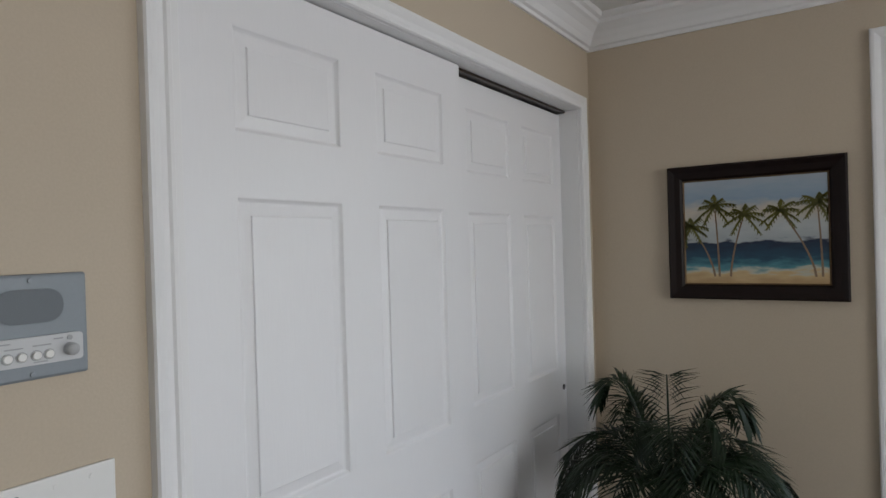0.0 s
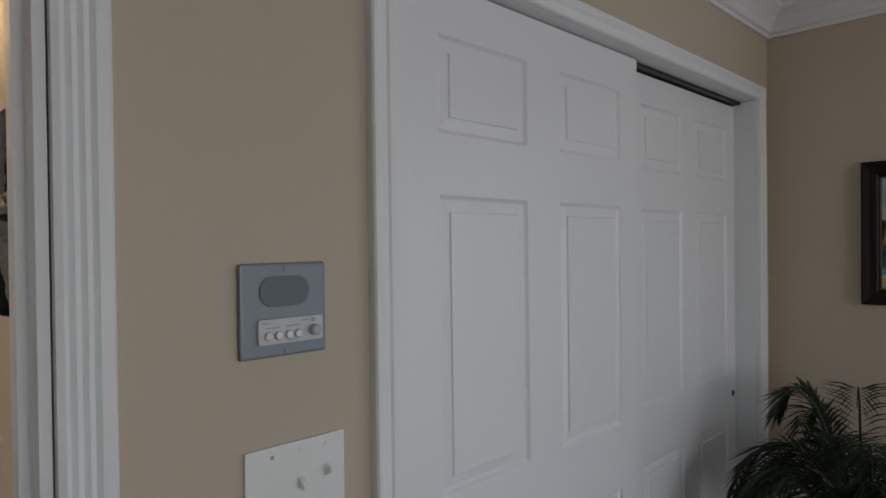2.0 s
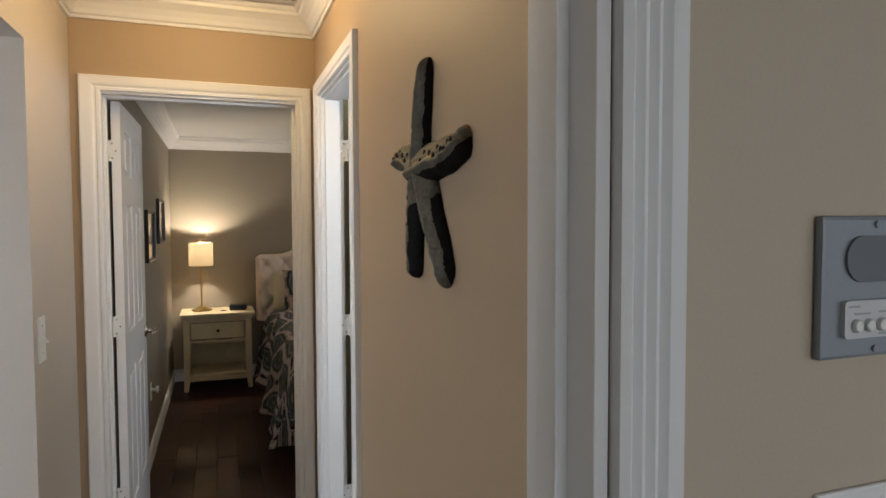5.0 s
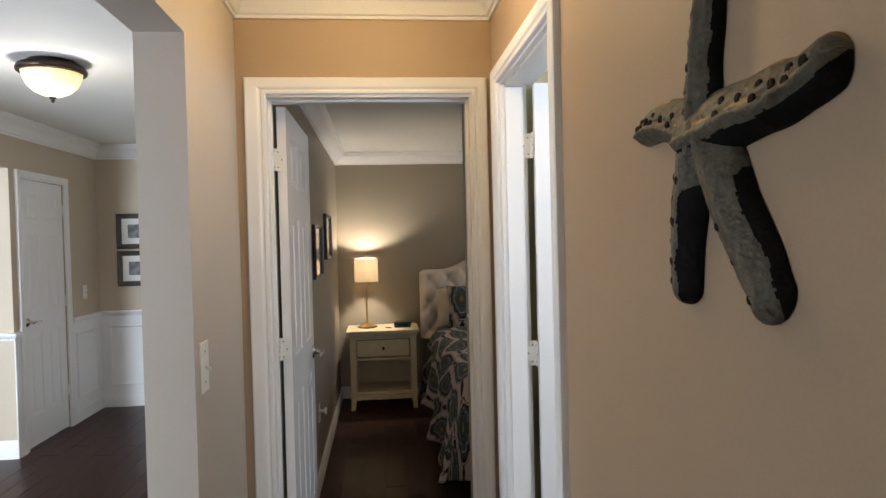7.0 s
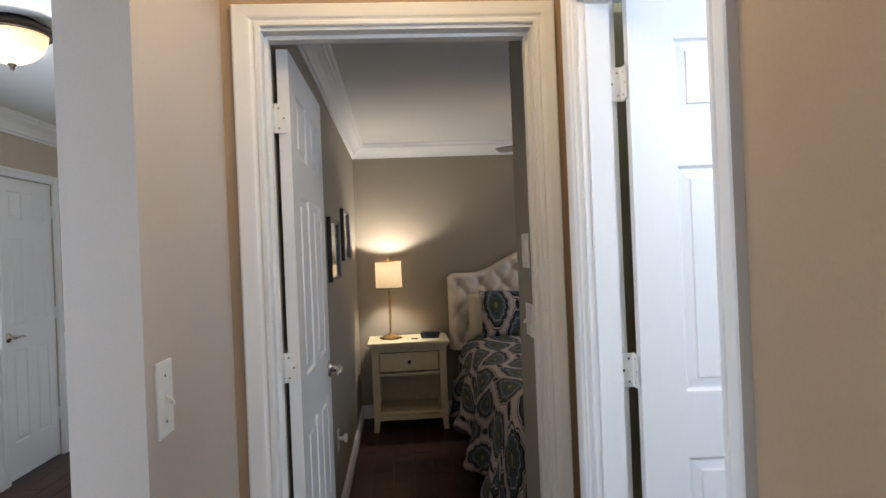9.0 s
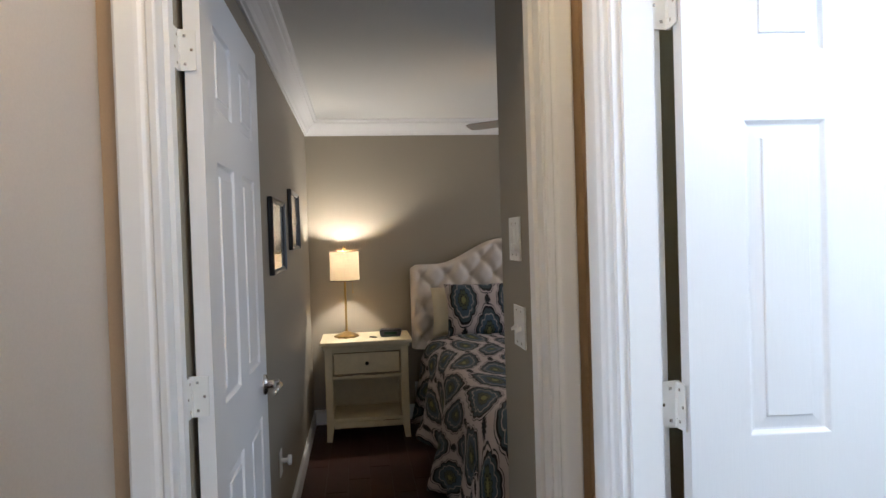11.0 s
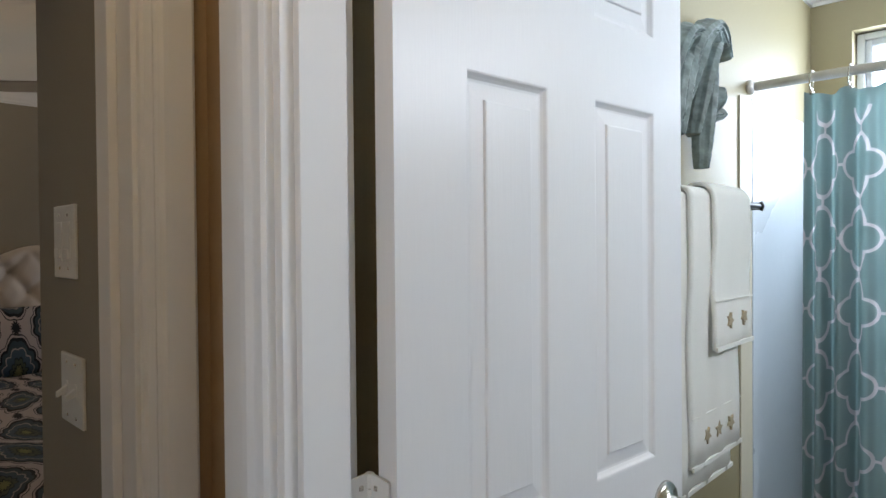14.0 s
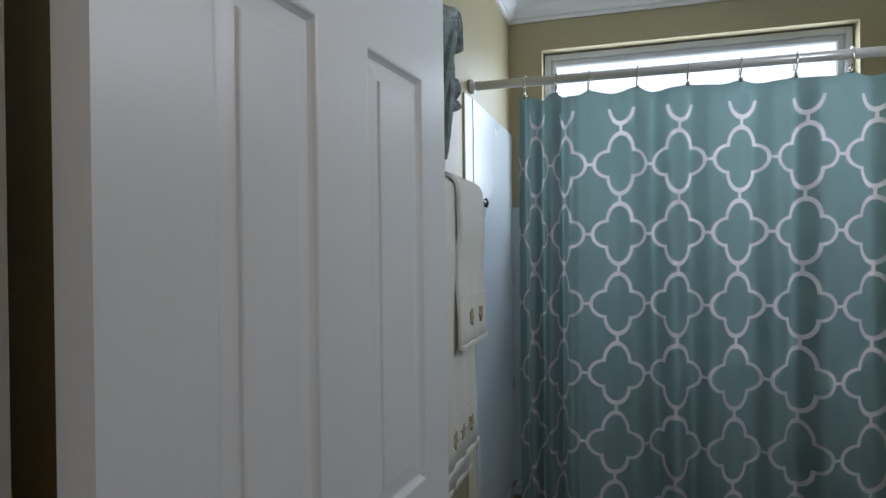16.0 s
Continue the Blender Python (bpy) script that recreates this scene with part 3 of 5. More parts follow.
for y0, y1, z in ((-0.040, -0.026, -0.0185), (-0.033, -0.012, -0.0255), (-0.001, 0.021, -0.0245), (0.024, 0.036, -0.0185), (0.000, 0.016, -0.0455)):
    part("print_mark", boxes((0.0184, y0, z, 0.0188, y1, z + 0.0018)), INK, strip)
for z in (0.060, -0.060):
    part("screw", lathe([(0.0035, 0.0145), (0.0032, 0.0160), (0.0002, 0.0163)], "x", 12, (0, 0, z)), GREYMETAL, intercom)


def toggle(parent, y, z, up):
    part("switch_slot", boxes((0.0055, y - 0.005, z - 0.012, 0.0070, y + 0.005, z + 0.012), bevel=0.0005), PLASTIC, parent)
    d = 1 if up else -1
    part("toggle", loft(bmesh.new(), [[Vector((0.006 + e * 0.016, y + sy * (0.0045 - e * 0.001), z + sz * (0.006 - e * 0.002) + d * e * 0.009)) for sy, sz in ((-1, -1), (1, -1), (1, 1), (-1, 1))] for e in (0, 1)]), PLASTIC, parent)


den_switch = thing("light_switch", "white three-gang switch plate with two toggles", "light switch", (CX, 0.541, 1.190))
plate("switch_plate", 0.168, 0.118, 0.006, PLASTIC, den_switch)
for y, up in ((0.004, False), (0.050, True)):
    toggle(den_switch, y, 0.0, up)
for y in (-0.042, 0.004, 0.050):
    for z in (0.044, -0.044):
        part("screw", lathe([(0.0034, 0.0055), (0.0030, 0.0068), (0.0002, 0.0070)], "x", 12, (0, y, z)), INK if y < 0 else PLASTIC, den_switch)

# framed palm picture
FRAMEWOOD = mat("dark_cherry_frame", (0.009, 0.0040, 0.0032), 0.48, vary=0.3, grain=30, bump=0.05)
bsdf(FRAMEWOOD).inputs["Specular IOR Level"].default_value = 0.22
GILT = mat("dull_gilt_liner", (0.16, 0.10, 0.045), 0.4, 0.4, vary=0.3, grain=200, bump=0.1)


def picture_frame(parent, x0, x1, z0, z1, w, t, material, name="frame"):
    """Four mitred frame rails round a picture on a wall that faces -y, local coordinates."""
    prof = [(0, 0), (0, t * 0.8), (w * 0.12, t), (w * 0.45, t * 0.75), (w * 0.8, t * 0.62), (w, t * 0.35), (w, 0)]
    cs = [(x0, z0, 1, 1), (x1, z0, -1, 1), (x1, z1, -1, -1), (x0, z1, 1, -1)]
    for k in range(4):
        a, b = cs[k], cs[(k + 1) % 4]
        part(name, loft(bmesh.new(), [[Vector((c[0] + c[2] * o, -d, c[1] + c[3] * o)) for o, d in prof] for c in (a, b)]), material, parent)


CANVAS = bpy.data.materials.new("painted_seascape_canvas")
CANVAS.use_nodes = True
nt = CANVAS.node_tree
tc, sp, nz = nt.nodes.new("ShaderNodeTexCoord"), nt.nodes.new("ShaderNodeSeparateXYZ"), nt.nodes.new("ShaderNodeTexNoise")
mp = nt.nodes.new("ShaderNodeMapping")
mp.inputs["Scale"].default_value = (9, 9, 30)
nz.inputs["Scale"].default_value, nz.inputs["Detail"].default_value = 1.6, 6
nt.links.new(tc.outputs["Object"], mp.inputs["Vector"])
nt.links.new(mp.outputs[0], nz.inputs["Vector"])
nt.links.new(tc.outputs["Object"], sp.inputs[0])
ma = nt.nodes.new("ShaderNodeMath")
ma.operation, ma.inputs[1].default_value, ma.inputs[2].default_value = "MULTIPLY_ADD", 0.075, -0.0375
nt.links.new(nz.outputs[0], ma.inputs[0])
mb = nt.nodes.new("ShaderNodeMath")
nt.links.new(ma.outputs[0], mb.inputs[0])
nt.links.new(sp.outputs["Z"], mb.inputs[1])
mr = nt.nodes.new("ShaderNodeMapRange")
mr.inputs["From Min"].default_value, mr.inputs["From Max"].default_value = -0.180, 0.180
nt.links.new(mb.outputs[0], mr.inputs["Value"])
cr = nt.nodes.new("ShaderNodeValToRGB")
stops = [(0.0, (0.40, 0.27, 0.13)), (0.08, (0.52, 0.38, 0.20)), (0.11, (0.45, 0.46, 0.38)), (0.15, (0.07, 0.22, 0.26)), (0.23, (0.015, 0.06, 0.10)), (0.38, (0.008, 0.018, 0.045)), (0.405, (0.34, 0.37, 0.38)), (0.55, (0.42, 0.45, 0.45)), (0.70, (0.50, 0.45, 0.37)), (0.82, (0.24, 0.33, 0.42)), (1.0, (0.34, 0.39, 0.44))]
while len(cr.color_ramp.elements) < len(stops):
    cr.color_ramp.elements.new(0.5)
for e, (p, c) in zip(cr.color_ramp.elements, stops):
    e.position, e.color = p, (*c, 1)
nt.links.new(mr.outputs[0], cr.inputs[0])
nt.links.new(cr.outputs[0], bsdf(CANVAS).inputs["Base Color"])
bsdf(CANVAS).inputs["Roughness"].default_value = 0.55
picture = thing("framed_picture", "dark cherry framed painting of palms on a beach", "picture", (-0.366, PY - 0.002, 1.556))
picture_frame(picture, -0.281, 0.281, -0.240, 0.240, 0.053, 0.032, FRAMEWOOD)
picture_frame(picture, -0.229, 0.229, -0.188, 0.188, 0.009, 0.016, GILT, "liner")
part("canvas", boxes((-0.224, -0.012, -0.183, 0.224, -0.002, 0.183)), CANVAS, picture, "blue sea under a pale sky")
PTRUNK = mat("painted_trunk", (0.20, 0.135, 0.085), 0.6, vary=0.3, grain=90, bump=0)
PLEAF = mat("painted_palm_leaf", (0.125, 0.120, 0.028), 0.6, vary=0.6, grain=60, bump=0)
rnd = random.Random(4)


def ribbon(bm, pts, w0, w1, y):
    for i in range(len(pts) - 1):
        a, b = Vector(pts[i]), Vector(pts[i + 1])
        d = (b - a).normalized()
        n = Vector((-d.y, d.x))
        f0, f1 = i / (len(pts) - 1), (i + 1) / (len(pts) - 1)
        wa, wb = w0 + (w1 - w0) * f0, w0 + (w1 - w0) * f1
        q = [a + n * wa, a - n * wa, b - n * wb, b + n * wb]
        vs = [bm.verts.new((p.x, y, p.y)) for p in q]
        bm.faces.new(vs)


for bx, tx, tz, size in ((-0.126, -0.202, 0.020, 0.075), (-0.111, -0.122, 0.090, 0.082), (-0.074, -0.027, 0.056, 0.084), (0.186, 0.085, 0.064, 0.080), (0.205, 0.194, 0.088, 0.070)):
    bm = bmesh.new()
    ribbon(bm, [(bx + (tx - bx) * (k / 8) ** 1.5, -0.160 + (tz + 0.160) * k / 8) for k in range(9)], 0.0036, 0.0020, -0.0128)
    palm = part("painted_palm", bm, PTRUNK, picture)
    bm = bmesh.new()
    for k in range(9):
        ang = radians(-52 + k * 35.5 + rnd.uniform(-8, 8))
        L = size * rnd.uniform(0.7, 1.0)
        pts = []
        for s in range(7):
            f = s / 6
            px = tx + L * f * math.cos(ang)
            pz = tz + L * f * math.sin(ang) * 0.95 - L * 0.34 * f * f
            pts.append((max(-0.222, min(0.222, px)), max(-0.181, min(0.181, pz))))
        ribbon(bm, pts, 0.0046, 0.0012, -0.0132)
        for s in range(1, 6):
            for sg in (-1, 1):
                dx = math.cos(ang + sg * 1.0) * 0.014
                e = (max(-0.222, min(0.222, pts[s][0] + dx)), max(-0.181, pts[s][1] - 0.014))
                ribbon(bm, [pts[s], e], 0.0028, 0.0006, -0.0134)
    part("painted_crown", bm, PLEAF, palm)

# potted palm
LEAF = mat("palm_leaf_green", (0.011, 0.024, 0.009), 0.45, spec=0.35, vary=0.4, grain=14, bump=0.05)
STEM = mat("palm_stem_brown", (0.08, 0.055, 0.035), 0.8, vary=0.4, grain=60, bump=0.6)
POT = mat("woven_pot_brown", (0.12, 0.08, 0.05), 0.7, vary=0.3, grain=80, bump=0.5)
plant = thing("potted_palm", "dark green potted palm standing on the floor by the closet", "plant", (-0.56, 2.13, 0.0))
part("pot", lathe([(0.001, 0.001), (0.12, 0.001), (0.14, 0.10), (0.155, 0.25), (0.16, 0.28), (0.145, 0.28), (0.13, 0.24), (0.001, 0.235)], "z", 28), POT, plant, "brown woven pot", True)
for k in range(4):
    a = k * 1.7
    part("stem", tube([(0.03 * math.cos(a), 0.03 * math.sin(a), 0.22), (0.045 * math.cos(a), 0.04 * math.sin(a), 0.45), (0.05 * math.cos(a + 0.4), 0.05 * math.sin(a + 0.4), 0.74)], [0.026, 0.021, 0.016], 10), STEM, plant)
rnd = random.Random(11)
for k in range(34):
    az = 2.399 * k + rnd.uniform(-0.25, 0.25)
    inner = k < 10
    L = rnd.uniform(0.15, 0.22) if inner else rnd.uniform(0.29, 0.36)
    lift = rnd.uniform(0.24, 0.31) if inner else rnd.uniform(0.10, 0.19)
    base = Vector((0.035 * math.cos(az), 0.035 * math.sin(az), 0.74 + 0.06 * rnd.random()))
    out = Vector((math.cos(az), math.sin(az), 0))
    side = Vector((-math.sin(az), math.cos(az), 0))
    L = min(L, 0.33 / max(0.35, -out.x)) if out.x < 0 else L
    pts = []
    for s in range(15):
        f = s / 14
        pts.append(base + out * (L * f) + Vector((0, 0, lift * math.sin(f * 1.9) * 1.15 - (0.10 if inner else 0.24) * f * f * f)))
    fr = part("frond", tube(pts, [0.0045 - 0.003 * s / 14 for s in range(15)], 6), LEAF, plant)
    bm = bmesh.new()
    for s in range(2, 15):
        for h in (0.0, 0.5):
            if s == 14 and h:
                continue
            p = pts[s].lerp(pts[min(14, s + 1)], h)
            f = (s + h) / 14
            fwd = (pts[min(14, s + 1)] - pts[s - 1]).normalized()
            ln = (0.115 if inner else 0.150) * math.sin(math.pi * (0.14 + 0.74 * f)) + 0.020
            for sg in (-1, 1):
                d = (side * sg * 0.85 + fwd * 0.70 + Vector((0, 0, -0.16 + rnd.uniform(-0.10, 0.10)))).normalized()
                if p.x + d.x * ln < -0.375:
                    ln = max(0.02, (p.x + 0.375) / max(0.05, -d.x))
                n = d.cross(Vector((0, 0, 1))).normalized()
                up = n.cross(d) * 0.002
                w = 0.0058
                a, b, c = p, p + d * ln * 0.40, p + d * ln + Vector((0, 0, -0.025))
                v = [bm.verts.new(q) for q in (a, b + n * w, b + up, b - n * w, c)]
                bm.faces.new((v[0], v[1], v[2]))
                bm.faces.new((v[0], v[2], v[3]))
                bm.faces.new((v[1], v[4], v[2]))
                bm.faces.new((v[2], v[4], v[3]))
    part("leaf_blade", bm, LEAF, fr)

# ---- hall ----
def spread(pts, n):
    """n points on a smooth line through pts."""
    P = [Vector(p) for p in pts]
    P = [2 * P[0] - P[1]] + P + [2 * P[-1] - P[-2]]
    out = []
    for k in range(n):
        f = k / (n - 1) * (len(P) - 3)
        i = min(int(f), len(P) - 4)
        u = f - i
        a, b, c, d = P[i:i + 4]
        out.append(0.5 * ((2 * b) + (c - a) * u + (2 * a - 5 * b + 4 * c - d) * u * u + (3 * b - a - 3 * c + d) * u ** 3))
    return out


# black of the studs, and of the arm flanks whose shade is painted in
STARDARK = mat("black_stained_and_shaded_wood", (0.010, 0.009, 0.008), 0.7, spec=0.12, vary=0.3, grain=80, bump=0.4)
STARBROWN = mat("rubbed_brown_wood_edge", (0.30, 0.16, 0.05), 0.5, vary=0.35, grain=120, bump=0.3)
STAR = mat("carved_grey_green_wood", (0.112, 0.100, 0.070), 0.6, vary=0.45, grain=110, bump=0.9)
for n in STAR.node_tree.nodes:
    if n.type == "TEX_NOISE" and n.inputs["Scale"].default_value < 60:
        n.inputs["Scale"].default_value = 22


def starfish():
    """A carved five-armed star on the hall wall: thick ridged arms, black studs along them, rubbed gold ridges and a
    flank blackened for stain and shade.
    """
    bm = bmesh.new()
    arms = [([(-1.776, 1.585), (-1.768, 1.700), (-1.742, 1.838)], 0.043, 0.028, 0.040, 0.82),
            ([(-1.755, 1.618), (-1.890, 1.652), (-1.972, 1.644)], 0.042, 0.022, 0.036, 0.0),
            ([(-1.790, 1.618), (-1.660, 1.628), (-1.580, 1.632), (-1.516, 1.652)], 0.044, 0.028, 0.048, 0.58),
            ([(-1.785, 1.620), (-1.820, 1.500), (-1.832, 1.382)], 0.053, 0.036, 0.038, 0.40),
            ([(-1.765, 1.620), (-1.703, 1.510), (-1.660, 1.450), (-1.620, 1.384)], 0.052, 0.038, 0.042, 0.76)]
    rows, n = 120, 56

    def frame_at(line, i):
        d = (line[min(rows - 1, i + 1)] - line[max(0, i - 1)]).normalized()
        return line[i], Vector((d.z, 0, -d.x))

    def height(h, e, f):
        ridge = 0.30
        t = (f + 1) / (1 + ridge) if f < ridge else (1 - f) / (1 - ridge)
        return h * e * max(0.0, t) ** 0.55

    for q, (pts, w0, w1, h, dark) in enumerate(arms):
        line = spread([(x + 0.010, 0, z + 0.006) for x, z in pts], rows)
        # the flank towards the den is coloured black: stain plus its painted-in shade
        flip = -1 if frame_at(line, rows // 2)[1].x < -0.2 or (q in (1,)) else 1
        grid = []
        for i in range(rows):
            u = i / (rows - 1)
            p, side = frame_at(line, i)
            e = math.sqrt(max(0.02, 1 - max(0.0, (u - 0.88) / 0.12) ** 2))
            w = (w0 + (w1 - w0) * u) * e
            row = []
            for k in range(n + 1):
                f = -math.cos(math.pi * k / n)
                wob = 1 + 0.10 * noise.noise(Vector((u * 5 + q * 9, f * 0.8, 1.0)))
                y = height(h * (1 - 0.25 * u), e, f) * (1 + 0.10 * noise.noise(Vector((u * 9, f * 3, q * 5.0)))) + 0.0015 * noise.noise(Vector((u * 50, f * 14, q)))
                if q in (0, 1, 2) and abs(f - 0.02) < 0.16:
                    y -= 0.004 * (1 - abs(f - 0.02) / 0.16) * min(1, u * 4)
                v = p + side * (flip * f * w * wob)
                row.append(bm.verts.new((v.x, HY - 0.001 - max(0.0, y), v.z)))
            grid.append(row)
        for i in range(rows - 1):
            for k in range(n):
                f = -math.cos(math.pi * (k + 0.5) / n)
                u = (i + 0.5) / (rows - 1)
                z = noise.noise(Vector((u * 6, f * 1.5, q * 3.0))) + 0.35 * noise.noise(Vector((u * 34, f * 9, q * 7.0)))
                face = bm.faces.new((grid[i][k], grid[i][k + 1], grid[i + 1][k + 1], grid[i + 1][k]))
                face.smooth = True
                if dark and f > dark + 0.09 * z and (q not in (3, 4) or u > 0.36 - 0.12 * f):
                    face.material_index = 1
                elif q in (0, 1, 2) and abs(f - 0.02) < 0.05 + 0.10 * z and 0.12 < u < 0.92:
                    face.material_index = 2
                elif q in (1, 2) and f < -0.80 and z > -0.1:
                    face.material_index = 2
                elif q > 2 and abs(f + 0.12 + 0.1 * z) < 0.025 + 0.05 * z:
                    face.material_index = 2
        bm.faces.new(grid[0])
        bm.faces.new(grid[-1])
        for m, u in enumerate((0.26, 0.38, 0.50, 0.62, 0.74, 0.86)):
            for f in ((-0.12,) if m % 2 else (-0.30, 0.12)) if q != 4 else ((-0.34,) if m % 2 else ()):
                if q == 1:
                    f *= 0.8
                i = round(u * (rows - 1))
                p, side = frame_at(line, i)
                c = p + side * (flip * f * (w0 + (w1 - w0) * u))
                y = height(h * (1 - 0.25 * u), 1, f)
                r = 0.0062
                dome = [[bm.verts.new((c.x + r * s * math.cos(a), HY - y - 0.0016 * c_ - 0.0002, c.z + r * s * math.sin(a))) for a in [math.pi * g / 5 for g in range(10)]] for s, c_ in ((1.1, -0.6), (0.95, 0.5), (0.5, 0.95))]
                for a_, b_ in zip(dome, dome[1:]):
                    for g in range(10):
                        bm.faces.new((a_[g], a_[(g + 1) % 10], b_[(g + 1) % 10], b_[g])).material_index = 1
                bm.faces.new(dome[-1]).material_index = 1
    return bm


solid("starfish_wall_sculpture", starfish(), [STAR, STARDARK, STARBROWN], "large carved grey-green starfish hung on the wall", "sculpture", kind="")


def wall_switch(label, at, rz, w=0.078, h=0.125, gangs=1, rocker=False):
    """A switch plate; at rz=0 its wall faces +x."""
    s = thing("light_switch", label, "light switch", at, rz=rz)
    plate("switch_plate", w, h, 0.006, PLASTIC, s)
    for g in range(gangs):
        y = (g - (gangs - 1) / 2) * 0.046
        if rocker:
            part("rocker", boxes((0.004, y - 0.016, -0.033, 0.0085, y + 0.016, 0.033), bevel=0.0015), PLASTIC, s)
            part("slider", boxes((0.008, y - 0.013, -0.028, 0.0115, y + 0.013, -0.012), bevel=0.0015), PLASTIC, s)
        else:
            toggle(s, y, 0.0, False)
        for z in (0.044, -0.044):
            part("screw", lathe([(0.0034, 0.0055), (0.0030, 0.0066), (0.0002, 0.0068)], "x", 12, (0, y, z)), CHROME, s)
    return s


wall_switch("white toggle switch on the archway wall", (-2.820, -0.620, 1.138), 90, 0.080, 0.145)
wall_switch("white dimmer switch inside the bedroom", (-3.785, 0.300, 1.385), -90, 0.115, 0.122, 2, True)
wall_switch("white double toggle switch inside the bedroom", (-3.755, 0.300, 1.142), -90, 0.115, 0.115, 2)
wall_switch("white toggle switch beside the foyer door", (-6.735, -2.700, 1.095), 90, 0.075, 0.118)

vent = thing("ceiling_vent", "white slatted air vent in the hall ceiling", "vent", (-3.02, 0.03, H1))
for x0, y0, x1, y1 in ((-0.17, -0.25, 0.17, -0.225), (-0.17, 0.225, 0.17, 0.25), (-0.17, -0.225, -0.145, 0.225), (0.145, -0.225, 0.17, 0.225)):
    part("frame", boxes((x0, y0, -0.012, x1, y1, -0.001), bevel=0.003), WHITE, vent)
part("backing", boxes((-0.145, -0.225, -0.004, 0.145, 0.225, -0.001)), BLACK, vent)
for k in range(14):
    y = -0.212 + k * 0.0325
    part("slat", loft(bmesh.new(), [[Vector((x, y - 0.009, -0.004)), Vector((x, y + 0.007, -0.012)), Vector((x, y + 0.009, -0.011)), Vector((x, y - 0.007, -0.003))] for x in (-0.144, 0.144)]), WHITE, vent)

# ---- foyer ----
dome = thing("ceiling_lamp", "bronze flush ceiling lamp with a glowing glass bowl", "lamp", (-4.285, -1.715, H1))
part("canopy", lathe([(0.001, -0.001), (0.105, -0.001), (0.112, -0.018), (0.148, -0.026), (0.158, -0.044), (0.155, -0.058), (0.140, -0.064), (0.134, -0.050), (0.001, -0.046)], "z", 32), DARKMETAL, dome, "dark bronze ring", True)
BOWL = bpy.data.materials.new("alabaster_glass_bowl")
BOWL.use_nodes = True
b = bsdf(BOWL)
b.inputs["Base Color"].default_value = (0.85, 0.72, 0.48, 1)
b.inputs["Roughness"].default_value = 0.4
b.inputs["Emission Color"].default_value = (1.0, 0.70, 0.30, 1)
b.inputs["Emission Strength"].default_value = 0.95
part("bowl", lathe([(0.135, -0.056), (0.131, -0.080), (0.113, -0.121), (0.082, -0.152), (0.044, -0.171), (0.001, -0.177)], "z", 32), BOWL, dome, "glowing amber glass bowl", True)
part("finial", lathe([(0.001, -0.175), (0.018, -0.179), (0.013, -0.187), (0.007, -0.191), (0.010, -0.198), (0.001, -0.208)], "z", 16), DARKMETAL, dome, "", True)

WAINSCOT = mat("white_wainscot_paint", (0.80, 0.80, 0.81), 0.35, vary=0.03, grain=60, bump=0.03)
solid("trim_wainscot", boxes((-7.02, -2.692, 0.002, -6.475, -2.70, 0.845), (-7.02, -2.692, 0.002, -7.012, -0.632, 0.845), (-5.725, -2.692, 0.002, -5.66, -2.70, 0.845)), WAINSCOT, "white painted wainscot on the foyer walls", "wainscot")
RAIL = [(0, 0.842), (0.012, 0.842), (0.016, 0.856), (0.030, 0.870), (0.034, 0.886), (0.028, 0.894), (0, 0.894)]
solid("trim_chair_rail", run([(-7.02, -0.63), (-7.02, -2.70), (-6.475, -2.70)], RAIL), WAINSCOT, "white chair rail over the wainscot", "moulding")
solid("trim_chair_rail_return", run([(-5.725, -2.70), (-5.66, -2.70), (-5.66, -2.82)], RAIL), WAINSCOT, "white chair rail at the foyer corner", "moulding")


def wain_panel(axis, face, u0, u1, z0=0.20, z1=0.76):
    bm = bmesh.new()
    pr = [(0, 0), (0.003, 0.009), (0.010, 0.011), (0.018, 0.006), (0.024, 0.003), (0.024, 0)]
    cs = [(u0, z0, 1, 1), (u1, z0, -1, 1), (u1, z1, -1, -1), (u0, z1, 1, -1), (u0, z0, 1, 1)]
    loft(bm, [[(Vector((face + d, c[0] + c[2] * o, c[1] + c[3] * o)) if axis == "x" else Vector((c[0] + c[2] * o, face + d, c[1] + c[3] * o))) for o, d in pr] for c in cs], True, False)
    return solid("trim_panel_moulding", bm, WAINSCOT, "white raised panel moulding on the wainscot", "moulding")


wain_panel("y", -2.692, -6.95, -6.54)
wain_panel("x", -7.012, -2.62, -2.05)
wain_panel("x", -7.012, -1.95, -1.35)
wain_panel("x", -7.012, -1.25, -0.72)

PEWTER = mat("dark_pewter_frame", (0.045, 0.040, 0.034), 0.4, 0.3, vary=0.3, grain=80, bump=0.2)
MATBOARD = mat("white_mat_board", (0.74, 0.73, 0.70), 0.8, vary=0.02, bump=0)
PRINT = mat("grey_photo_print", (0.16, 0.16, 0.16), 0.6, vary=0.9, grain=25, bump=0, big=9)
GLASS = mat("picture_glass", (0.9, 0.92, 0.92), 0.03, vary=0.0, bump=0)
bsdf(GLASS).inputs["Transmission Weight"].default_value = 1.0
bsdf(GLASS).inputs["IOR"].default_value = 1.45
